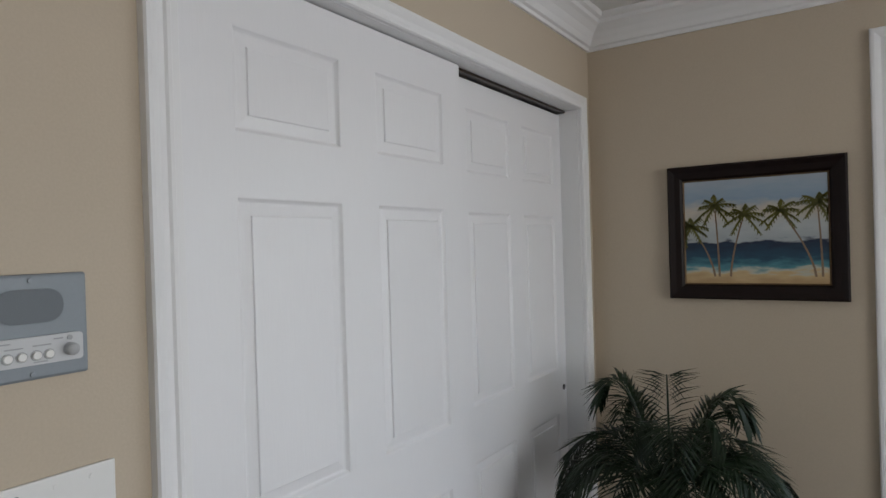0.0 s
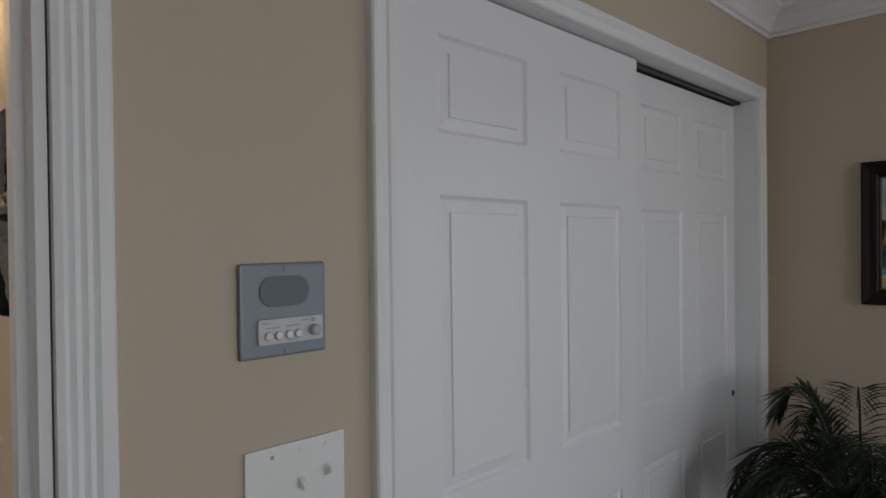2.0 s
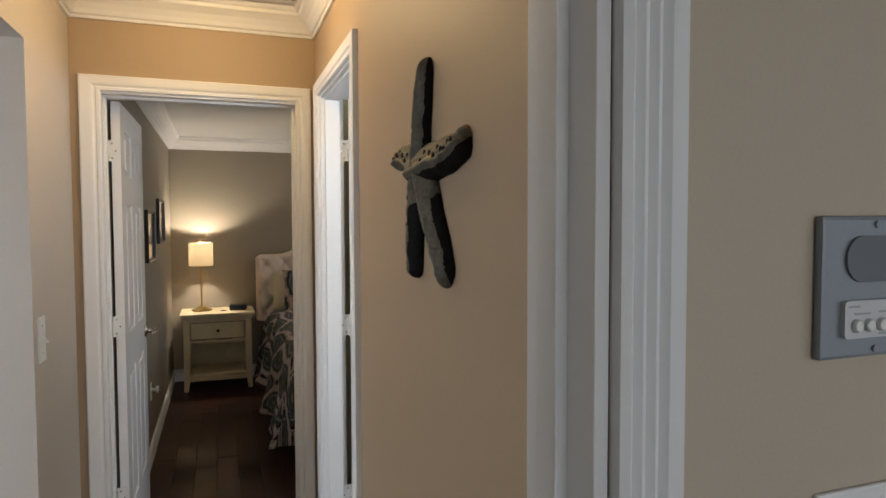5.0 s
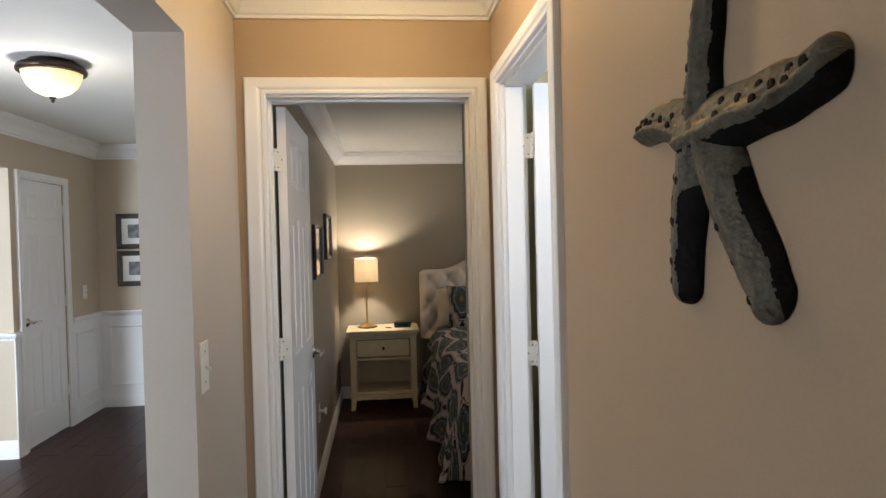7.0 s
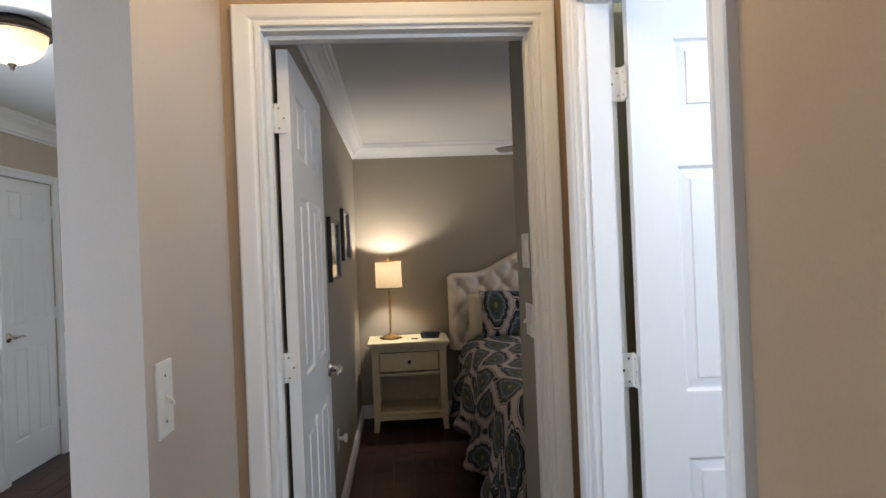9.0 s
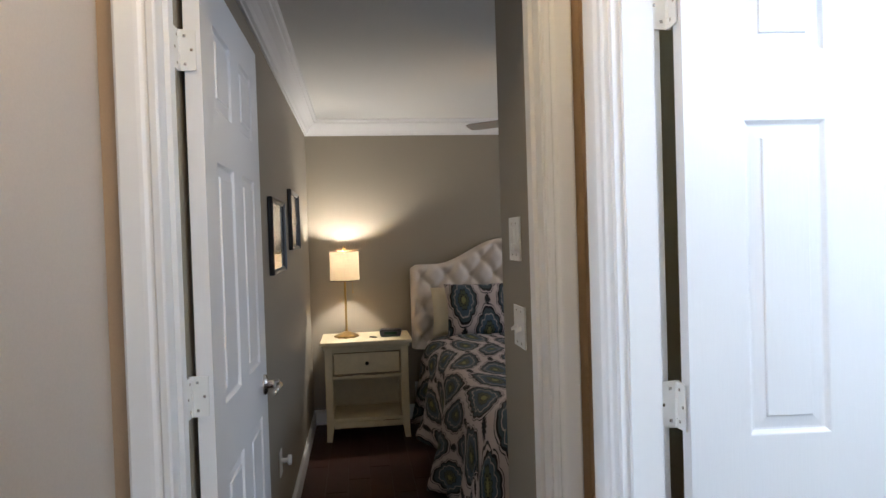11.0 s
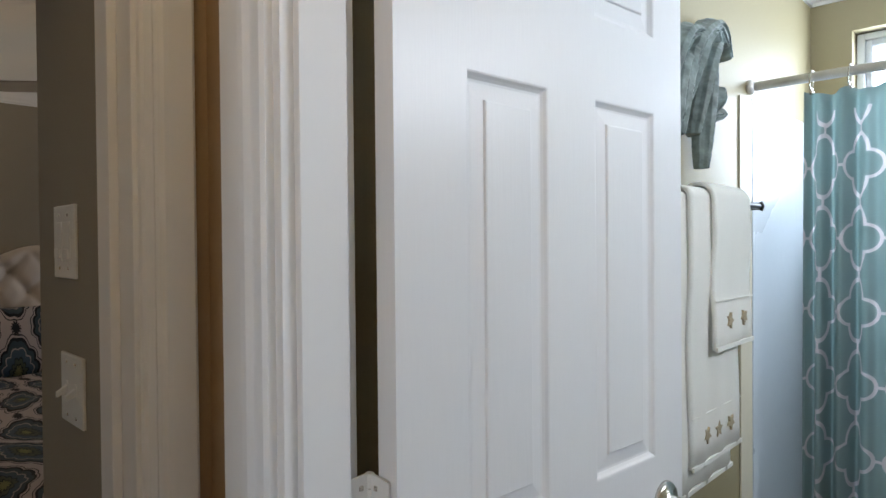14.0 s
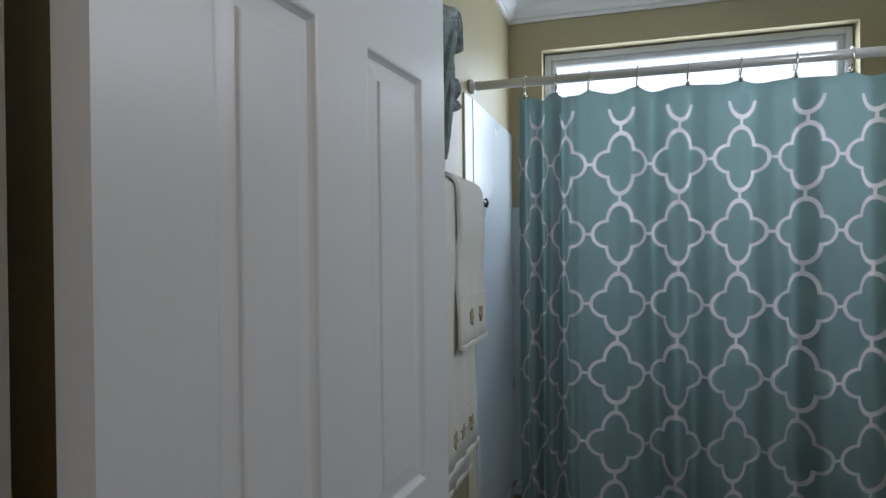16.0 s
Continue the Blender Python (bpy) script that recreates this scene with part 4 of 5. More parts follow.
for z0, z1 in ((1.462, 1.785), (1.118, 1.442)):
    pf = thing("framed_photo", "small dark-framed photograph with a white mat", "picture", (-7.018, -2.35, (z0 + z1) / 2), "pair of foyer photographs", rz=90)
    h = (z1 - z0) / 2
    picture_frame(pf, -0.175, 0.175, -h, h, 0.045, 0.022, PEWTER)
    part("mat_board", boxes((-0.135, -0.008, -h + 0.04, 0.135, -0.002, h - 0.04)), MATBOARD, pf)
    part("photograph", boxes((-0.075, -0.011, -0.062, 0.075, -0.0085, 0.062)), PRINT, pf)

AQUA = mat("turquoise_table_paint", (0.10, 0.36, 0.50), 0.4, vary=0.08, grain=40, bump=0.1)
table = thing("console_table", "turquoise painted table with turned white feet in the foyer", "table", (-4.84, -1.07, 0.0))
part("tabletop", boxes((-0.42, -0.30, 0.852, 0.42, 0.30, 0.884), bevel=0.006), AQUA, table)
part("apron", boxes((-0.38, -0.27, 0.74, 0.38, 0.27, 0.851), bevel=0.003), AQUA, table)
for sx in (-1, 1):
    for sy in (-1, 1):
        lg = part("leg", lathe([(0.028, 0.06), (0.030, 0.30), (0.034, 0.70), (0.036, 0.74)], "z", 14, (sx * 0.345, sy * 0.245, 0)), AQUA, table, "", True)
        part("foot", lathe([(0.015, 0.001), (0.026, 0.012), (0.024, 0.030), (0.016, 0.040), (0.030, 0.058), (0.028, 0.062)], "z", 14, (sx * 0.345, sy * 0.245, 0)), PLASTIC, lg, "white turned foot", True)

# ---- bedroom ----
CREAM = mat("distressed_cream_paint", (0.60, 0.51, 0.32), 0.5, vary=0.10, grain=24, bump=0.12)
WORN = mat("worn_brown_edge", (0.10, 0.055, 0.025), 0.7, vary=0.4, grain=80, bump=0.2)
KNOBM = mat("dark_knob", (0.02, 0.016, 0.014), 0.3, 0.6, vary=0.1, bump=0)
ns = thing("nightstand", "distressed cream nightstand with one drawer and open shelf", "nightstand", (-6.645, -0.105, 0.0))
# local x: towards the hall; y: width
part("top", boxes((-0.215, -0.318, 0.672, 0.230, 0.318, 0.698), bevel=0.006), CREAM, ns, "cream worn top")
part("cornice", boxes((-0.205, -0.300, 0.645, 0.212, 0.300, 0.671), bevel=0.008), CREAM, ns)
for sx in (-0.180, 0.178):
    for sy in (-1, 1):
        y = sy * 0.262
        part("leg", loft(bmesh.new(), [[Vector((sx + a * w, y + b_ * w + sy * fl, z)) for a, b_ in ((-1, -1), (1, -1), (1, 1), (-1, 1))] for z, w, fl in ((0.001, 0.019, 0.012), (0.05, 0.021, 0.006), (0.12, 0.026, 0.0), (0.645, 0.026, 0.0))]), CREAM, ns)
part("side_panel", boxes((-0.155, -0.276, 0.135, 0.153, -0.262, 0.644)), CREAM, ns)
part("side_panel", boxes((-0.155, 0.262, 0.135, 0.153, 0.276, 0.644)), CREAM, ns)
part("back_panel", boxes((-0.200, -0.237, 0.135, -0.188, 0.237, 0.644)), CREAM, ns)
part("shelf", boxes((-0.186, -0.237, 0.135, 0.190, 0.237, 0.158), bevel=0.004), CREAM, ns)
part("bottom_rail", boxes((0.172, -0.237, 0.090, 0.196, 0.237, 0.134), bevel=0.004), CREAM, ns)
part("upper_rail", boxes((0.172, -0.237, 0.622, 0.198, 0.237, 0.644), bevel=0.003), CREAM, ns)
part("middle_rail", boxes((0.172, -0.237, 0.436, 0.198, 0.237, 0.460), bevel=0.003), CREAM, ns)
part("drawer_floor", boxes((-0.186, -0.237, 0.445, 0.170, 0.237, 0.458)), CREAM, ns)
dr = part("drawer_front", boxes((0.172, -0.228, 0.468, 0.190, 0.228, 0.614), bevel=0.004), CREAM, ns)
for y0, y1, z0, z1 in ((-0.226, 0.226, 0.4665, 0.4695), (-0.226, 0.226, 0.6125, 0.6155), (-0.2295, -0.2265, 0.48, 0.60), (0.2265, 0.2295, 0.47, 0.612)):
    part("worn_edge", boxes((0.184, y0, z0, 0.1915, y1, z1)), WORN, dr)
part("knob", lathe([(0.007, 0.190), (0.006, 0.202), (0.013, 0.210), (0.013, 0.218), (0.002, 0.223)], "x", 18, (0, 0, 0.541)), KNOBM, dr, "dark round knob", True)
for y0, y1, z in ((-0.15, -0.02, 0.6455), (0.05, 0.21, 0.6455), (-0.22, -0.10, 0.4575), (-0.02, 0.12, 0.4575), (0.10, 0.22, 0.1325), (-0.20, -0.06, 0.0915)):
    part("worn_edge", boxes((0.196, y0, z, 0.2005, y1, z + 0.0035)), WORN, ns)

BRASS = mat("antique_brass", (0.42, 0.27, 0.09), 0.32, 0.9, vary=0.15, grain=90, bump=0.02)
SHADE = bpy.data.materials.new("linen_lampshade")
SHADE.use_nodes = True
b = bsdf(SHADE)
b.inputs["Base Color"].default_value = (0.55, 0.42, 0.26, 1)
b.inputs["Roughness"].default_value = 0.9
b.inputs["Emission Color"].default_value = (1.0, 0.62, 0.26, 1)
nt = SHADE.node_tree
tc, wv, wv2, mm = nt.nodes.new("ShaderNodeTexCoord"), nt.nodes.new("ShaderNodeTexNoise"), nt.nodes.new("ShaderNodeTexNoise"), nt.nodes.new("ShaderNodeMath")
mpa, mpb = nt.nodes.new("ShaderNodeMapping"), nt.nodes.new("ShaderNodeMapping")
mpa.inputs["Scale"].default_value, mpb.inputs["Scale"].default_value = (400, 400, 12), (14, 14, 400)
for m_, w_ in ((mpa, wv), (mpb, wv2)):
    nt.links.new(tc.outputs["Object"], m_.inputs[0])
    nt.links.new(m_.outputs[0], w_.inputs["Vector"])
    w_.inputs["Scale"].default_value = 1.0
mm.operation = "ADD"
nt.links.new(wv.outputs[0], mm.inputs[0])
nt.links.new(wv2.outputs[0], mm.inputs[1])
ms = nt.nodes.new("ShaderNodeMapRange")
ms.inputs["From Min"].default_value, ms.inputs["From Max"].default_value, ms.inputs["To Min"].default_value, ms.inputs["To Max"].default_value = 0.7, 1.3, 0.34, 0.60
nt.links.new(mm.outputs[0], ms.inputs[0])
nt.links.new(ms.outputs[0], b.inputs["Emission Strength"])
trn, mxs = nt.nodes.new("ShaderNodeBsdfTranslucent"), nt.nodes.new("ShaderNodeMixShader")
trn.inputs["Color"].default_value = (0.9, 0.72, 0.46, 1)
mxs.inputs[0].default_value = 0.013
nt.links.new(b.outputs[0], mxs.inputs[1])
nt.links.new(trn.outputs[0], mxs.inputs[2])
nt.links.new(mxs.outputs[0], nt.nodes["Material Output"].inputs["Surface"])
lamp = thing("table_lamp", "brass table lamp with a lit linen shade on the nightstand", "lamp", (-6.66, -0.242, 0.698))
part("base", loft(bmesh.new(), [[Vector((r * math.cos(a) * (1 + 0.10 * math.cos(8 * a)), r * math.sin(a) * (1 + 0.10 * math.cos(8 * a)), z)) for a in [2 * math.pi * k / 32 for k in range(32)]] for r, z in ((0.082, 0.001), (0.084, 0.010), (0.060, 0.022), (0.030, 0.036), (0.014, 0.044))]), BRASS, lamp, "scalloped brass base", True)
part("stem", lathe([(0.014, 0.044), (0.008, 0.05), (0.0075, 0.40), (0.0095, 0.405), (0.0095, 0.42), (0.006, 0.43), (0.006, 0.46)], "z", 14), BRASS, lamp, "", True)
sh = part("shade", loft(bmesh.new(), [[Vector((r * math.cos(a), r * math.sin(a), z)) for a in [2 * math.pi * k / 40 for k in range(40)]] for r, z in ((0.106, 0.411), (0.104, 0.624))], True, False), SHADE, lamp, "cream linen drum shade", True)
for z, r in ((0.409, 0.1075), (0.620, 0.1055)):
    part("trim_ring", hoop([(r, z), (r + 0.0012, z), (r + 0.0012, z + 0.006), (r, z + 0.006)]), WORN, sh)
part("socket", lathe([(0.012, 0.44), (0.013, 0.46), (0.012, 0.485), (0.001, 0.485)], "z", 14), BRASS, lamp, "", True)
part("harp", tube([(0.0, 0.045 * math.cos(a), 0.545 + 0.085 * math.sin(a)) for a in [radians(-60 + 10 * k) for k in range(31)]], 0.0016, 6), BRASS, lamp)
part("finial", lathe([(0.004, 0.628), (0.004, 0.636), (0.011, 0.645), (0.009, 0.655), (0.001, 0.660)], "z", 14), BRASS, lamp, "", True)
part("spider_bar", boxes((-0.0025, -0.103, 0.6275, 0.0025, 0.103, 0.6300)), BRASS, lamp)
ch = part("pull_chain", tube([(0.03, 0.052, 0.46), (0.032, 0.054, 0.40), (0.032, 0.055, 0.335)], 0.0013, 6), BRASS, lamp)
part("pull", lathe([(0.001, 0.318), (0.005, 0.322), (0.003, 0.338), (0.001, 0.340)], "z", 10, (0.032, 0.055, 0)), BRASS, ch)

clock = thing("alarm_clock", "small black digital alarm clock on the nightstand", "clock", (-6.60, 0.075, 0.698), rz=-6)
part("case", loft(bmesh.new(), [[Vector((x * s, y * s, z)) for x, y in ((-0.045, -0.078), (0.045, -0.078), (0.045, 0.078), (-0.045, 0.078))] for z, s in ((0.001, 0.86), (0.012, 0.93), (0.040, 1.0), (0.050, 0.93))]), BLACK, clock, "black plastic case")
part("display", boxes((0.0435, -0.045, 0.016, 0.0450, 0.045, 0.036)), mat("dark_green_display", (0.01, 0.03, 0.015), 0.15, vary=0.1, bump=0), clock)
pen = thing("pen", "thin dark pen lying on the nightstand", "pen", (-6.56, -0.055, 0.703), rz=60)
part("barrel", tube([(-0.03, 0, 0), (-0.02, 0, 0), (0.025, 0, 0), (0.033, 0, 0)], [0.002, 0.0045, 0.0045, 0.001], 8), BLACK, pen)

# tufted bed
LINEN = mat("cream_tufted_linen", (0.68, 0.61, 0.54), 0.85, vary=0.06, grain=260, bump=0.25)
bed = thing("bed", "bed with a cream tufted headboard and patterned bedding", "bed", (-6.86, 1.09, 0.0))
HBW = 0.84


def hb_top(y):
    f = min(1.0, max(0.0, (HBW - abs(y) - 0.20) / 0.52))
    s = f * f * (3 - 2 * f)
    edge = min(1.0, (HBW - abs(y)) / 0.045)
    return 1.195 + 0.185 * s - 0.030 * (1 - edge) ** 2


buttons = []
for r_ in range(8):
    z = 0.64 + r_ * 0.118
    for c in range(-6, 7):
        y = (c + (0.5 if r_ % 2 else 0)) * 0.190
        if abs(y) < HBW - 0.07 and z < hb_top(y) - 0.05:
            buttons.append((y, z))
bm = bmesh.new()
NY, NZ = 132, 64
grid = []
for j in range(NZ + 1):
    row = []
    for i in range(NY + 1):
        y = -HBW + 2 * HBW * i / NY
        z = 0.56 + (hb_top(y) - 0.56) * j / NZ
        u, v = y / 0.095, (z - 0.64) / 0.118
        d1, d2 = (u + v) % 2, (u - v) % 2
        crease = min(min(d1, 2 - d1), min(d2, 2 - d2))
        pit = min(math.hypot(y - a, z - c_) for a, c_ in buttons)
        edge = min((HBW - abs(y)) / 0.05, (hb_top(y) - z) / 0.05, 1.0)
        bulge = 0.056 + 0.034 * min(1, crease * 1.8) ** 0.7 - 0.042 * math.exp(-(pit / 0.030) ** 2)
        bulge = bulge * (1 - (1 - max(0, edge)) ** 3 * 0.85)
        row.append(bm.verts.new((0.02 + bulge, y, z)))
    grid.append(row)
for j in range(NZ):
    for i in range(NY):
        bm.faces.new((grid[j][i], grid[j][i + 1], grid[j + 1][i + 1], grid[j + 1][i]))
hb = part("headboard", bm, LINEN, bed, "cream button-tufted upholstered headboard", True)
part("headboard_back", loft(bmesh.new(), [[Vector((x, y, z)) for y, z in [(-HBW, 0.56)] + [(-HBW + 2 * HBW * k / 40, hb_top(-HBW + 2 * HBW * k / 40)) for k in range(41)] + [(HBW, 0.56)]] for x in (-0.03, 0.030)]), LINEN, bed)
for y, z in buttons:
    part("button", lathe([(0.001, 0.062), (0.010, 0.060), (0.010, 0.056), (0.001, 0.054)], "x", 10, (0, y, z)), LINEN, hb)
for y in (-0.70, 0.70):
    part("leg", boxes((-0.01, y - 0.03, 0.001, 0.03, y + 0.03, 0.56)), KNOBM, bed)
part("box_spring", boxes((0.06, -0.70, 0.14, 2.20, 0.70, 0.40), bevel=0.02), KNOBM, bed, "dark bed base")
part("mattress", boxes((0.05, -0.74, 0.40, 2.24, 0.74, 0.63), bevel=0.04), LINEN, bed)


def damask(name, su, sv, along=False):
    """Printed bedding: rows of nested medallions in blue-grey, green and charcoal on a blush ground; uv in metres."""
    m = bpy.data.materials.new(name)
    m.use_nodes = True
    nt = m.node_tree
    uv = nt.nodes.new("ShaderNodeUVMap")
    sx = nt.nodes.new("ShaderNodeSeparateXYZ")
    nt.links.new(uv.outputs[0], sx.inputs[0])

    def op(kind, a, b=None, c=None):
        n = nt.nodes.new("ShaderNodeMath")
        n.operation = kind
        for i, v in enumerate((a, b, c)):
            if v is None:
                continue
            if isinstance(v, (int, float)):
                n.inputs[i].default_value = v
            else:
                nt.links.new(v, n.inputs[i])
        return n.outputs[0]
    wob = nt.nodes.new("ShaderNodeTexNoise")
    wob.inputs["Scale"].default_value, wob.inputs["Detail"].default_value = 16, 2
    nt.links.new(uv.outputs[0], wob.inputs["Vector"])
    wv = op("MULTIPLY_ADD", wob.outputs[0], 0.22, -0.11)
    U, V = op("DIVIDE", sx.outputs[0], su), op("DIVIDE", sx.outputs[1], sv)

    def cell(du, dv):
        x = op("ABSOLUTE", op("SUBTRACT", op("FRACT", op("ADD", U, du)), 0.5))
        y = op("ABSOLUTE", op("SUBTRACT", op("FRACT", op("ADD", V, dv)), 0.5))
        if along:
            x, y = y, x
        ang = op("ARCTAN2", y, x)
        lobes = op("MULTIPLY", op("ABSOLUTE", op("SINE", op("MULTIPLY", ang, 6.0))), 0.040)
        r = op("ADD", op("MULTIPLY", op("SQRT", op("ADD", op("POWER", op("MULTIPLY", x, 1.35), 2.0), op("POWER", op("MULTIPLY", y, 0.90), 2.0))), 0.62), op("MULTIPLY", op("ADD", op("MULTIPLY", x, 1.2), op("MULTIPLY", y, 0.95)), 0.36))
        return op("ADD", op("SUBTRACT", r, lobes), op("MULTIPLY", wv, 0.28))
    d = op("MINIMUM", cell(0, 0), cell(0.5, 0.5))
    cr = nt.nodes.new("ShaderNodeValToRGB")
    cr.color_ramp.interpolation = "CONSTANT"
    st = [(0.0, (0.20, 0.20, 0.085)), (0.032, (0.012, 0.016, 0.018)), (0.056, (0.075, 0.092, 0.060)), (0.108, (0.02, 0.028, 0.03)), (0.128, (0.060, 0.090, 0.115)), (0.215, (0.36, 0.31, 0.28)), (0.236, (0.045, 0.065, 0.075)), (0.300, (0.010, 0.011, 0.015)), (0.338, (0.47, 0.40, 0.375)), (0.362, (0.03, 0.035, 0.045)), (0.378, (0.47, 0.40, 0.375))]
    while len(cr.color_ramp.elements) < len(st):
        cr.color_ramp.elements.new(0.5)
    for e, (p, c) in zip(cr.color_ramp.elements, st):
        e.position, e.color = p, (*c, 1)
    nt.links.new(d, cr.inputs[0])
    sprig = op("LESS_THAN", op("MINIMUM", cell(0.5, 0), cell(0, 0.5)), 0.052)
    ink = nt.nodes.new("ShaderNodeMix")
    ink.data_type = "RGBA"
    ink.inputs["B"].default_value = (0.012, 0.013, 0.018, 1)
    nt.links.new(cr.outputs[0], ink.inputs["A"])
    nt.links.new(sprig, ink.inputs["Factor"])
    nt.links.new(ink.outputs["Result"], bsdf(m).inputs["Base Color"])
    bsdf(m).inputs["Roughness"].default_value = 0.9
    fine = nt.nodes.new("ShaderNodeTexNoise")
    fine.inputs["Scale"].default_value = 700
    nt.links.new(uv.outputs[0], fine.inputs["Vector"])
    bp = nt.nodes.new("ShaderNodeBump")
    bp.inputs["Strength"].default_value, bp.inputs["Distance"].default_value = 0.2, 0.002
    nt.links.new(fine.outputs[0], bp.inputs["Height"])
    nt.links.new(bp.outputs[0], bsdf(m).inputs["Normal"])
    return m


DUVET = damask("damask_bedding", 0.52, 0.30, True)


def cloth(name, rows, uvs, material, parent, label, thick=0.012):
    """A sheet of cloth from rows of points with uv in metres, with some thickness."""
    bm = bmesh.new()
    lay = bm.loops.layers.uv.new("UVMap")
    vs = [[bm.verts.new(p) for p in r] for r in rows]
    tex = {}
    for r, q in zip(vs, uvs):
        for v, w in zip(r, q):
            tex[v] = w
    for a, b_ in zip(vs, vs[1:]):
        for i in range(len(a) - 1):
            f = bm.faces.new((a[i], a[i + 1], b_[i + 1], b_[i]))
            for lp in f.loops:
                lp[lay].uv = tex[lp.vert]
    ob = part(name, bm, material, parent, label, True)
    md = ob.modifiers.new("thickness", "SOLIDIFY")
    md.thickness, md.offset = thick, -1
    return ob


rows, uvs = [], []
for i in range(61):
    x = 0.26 + 2.10 * i / 60
    prof = [(-0.84 - 0.05 * math.sin(x * 9) - 0.03 * math.sin(x * 21 + 1), 0.11 - 0.06 * math.sin(x * 5.2 + 0.6)), (-0.815 - 0.035 * math.sin(x * 9), 0.30), (-0.795 - 0.02 * math.sin(x * 9), 0.45), (-0.775, 0.57), (-0.735, 0.645), (-0.66, 0.675), (-0.45, 0.69 + 0.008 * math.sin(x * 7)), (0.0, 0.695), (0.45, 0.69), (0.66, 0.675), (0.745, 0.63), (0.78, 0.5), (0.80, 0.3), (0.82, 0.14)]
    P = spread([(x, y, z) for y, z in prof], 72)
    ln, acc = [0.0], 0.0
    for a, b_ in zip(P, P[1:]):
        acc += (b_ - a).length
        ln.append(acc)
    end = max(0.0, (x - 2.24) / 0.12)
    rows.append([p + Vector((0.006 * noise.noise(p * 6), 0.010 * noise.noise(p * 7 + Vector((3, 0, 0))), 0.014 * noise.noise(p * 5) - 0.10 * end * end * (1 if p.z > 0.5 else 0))) for p in P])
    uvs.append([(x + 0.05, l + 0.06) for l in ln])
# the foot end hangs down
foot, fuv = rows[-1], uvs[-1]
for j in range(1, 13):
    d = 0.045 * j
    rows.append([Vector((p.x + 0.02 * math.sin(j * 0.35) + 0.0015 * j + 0.012 * math.sin(p.y * 16) * j / 12, p.y, min(p.z, max(0.10, 0.60 - d)))) for p in foot])
    uvs.append([(a + d, b_) for a, b_ in fuv])
cloth("duvet", rows, uvs, DUVET, bed, "blue-grey and blush damask printed duvet", 0.02)


def pillow(name, label, material, at, w, h, t, lean, rz=0.0, flange=0.0):
    """A soft pillow standing on its long edge and leaning back."""
    p = thing(name, label, "pillow", at)
    m = pose(0, 0, 0, 0, -lean, rz)
    for sg in (1, -1):
        rows, uvs = [], []
        for j in range(25):
            r, q = [], []
            for i in range(25):
                a, b_ = -1 + i / 12, -1 + j / 12
                k = (max(0.0, 1 - a ** 4) * max(0.0, 1 - b_ ** 4)) ** 0.55
                pinch = 1 - 0.05 * (1 - abs(b_)) * a * a * 1.2
                y, z = a * w / 2 * (1 - 0.05 * (1 - b_ * b_)), (b_ * (1 - 0.06 * (1 - a * a)) + 1) * h / 2
                r.append(m @ Vector((sg * t / 2 * k * pinch + 0.004 * noise.noise(Vector((a * 3, b_ * 3, sg))), y, z)))
                q.append((a * w / 2 + 0.39, b_ * h / 2 + 0.185))
            rows.append(r)
            uvs.append(q)
        bm = bmesh.new()
        lay = bm.loops.layers.uv.new("UVMap")
        vs = [[bm.verts.new(v) for v in r] for r in rows]
        tex = {v: w_ for r, q in zip(vs, uvs) for v, w_ in zip(r, q)}
        for a, b_ in zip(vs, vs[1:]):
            for i in range(24):
                f = bm.faces.new((a[i], a[i + 1], b_[i + 1], b_[i]))
                for lp in f.loops:
                    lp[lay].uv = tex[lp.vert]
        part("front" if sg == 1 else "back", bm, material, p, "", True)
    return p


IVORY = mat("ivory_pillowcase", (0.66, 0.60, 0.44), 0.85, vary=0.05, grain=200, bump=0.2)
SHAM = damask("damask_sham", 0.36, 0.50)
pillow("pillow", "damask printed pillow sham leaning on the bed", SHAM, (-6.50, 0.805, 0.675), 0.66, 0.40, 0.15, 18)
pillow("pillow", "ivory pillow tucked behind the printed sham", IVORY, (-6.62, 0.72, 0.675), 0.68, 0.36, 0.13, 10)
pillow("pillow", "damask printed pillow sham leaning on the bed", SHAM, (-6.50, 1.44, 0.675), 0.66, 0.40, 0.15, 18)

# pictures, stop and outlet on the bedroom side wall
for x, z in ((-4.97, 1.425), (-5.74, 1.520)):
    pf = thing("framed_print", "thin dark-framed print under reflecting glass", "picture", (x, -0.508, z), "pair of bedroom prints", rz=180)
    picture_frame(pf, -0.23, 0.23, -0.165, 0.165, 0.022, 0.022, BLACK)
    part("print", boxes((-0.212, -0.005, -0.147, 0.212, -0.002, 0.147)), MATBOARD, pf, "pale print")
    part("glass", boxes((-0.212, -0.0090, -0.147, 0.212, -0.0070, 0.147)), GLASS, pf)
stop = thing("door_stop", "white round wall bumper behind the bedroom door", "door stop", (-4.86, -0.508, 0.435), rz=90)
plate("plate", 0.070, 0.110, 0.005, PLASTIC, stop)
part("bumper", lathe([(0.010, 0.004), (0.010, 0.030), (0.022, 0.034), (0.022, 0.048), (0.001, 0.050)], "x", 18, (0, 0, 0.01)), PLASTIC, stop, "", True)
outlet = thing("wall_outlet", "white wall outlet behind the nightstand", "outlet", (-6.898, 0.300, 0.23))
plate("plate", 0.072, 0.115, 0.005, PLASTIC, outlet)
part("plug", boxes((0.005, -0.014, -0.036, 0.030, 0.014, -0.010), bevel=0.003), BLACK, outlet)

FANWOOD = mat("fan_blade_finish", (0.30, 0.28, 0.25), 0.4, vary=0.1, grain=20, bump=0.03)
fan = thing("ceiling_fan", "ceiling fan with slim blades at rest", "fan", (-5.55, 1.12, HB - 0.05))
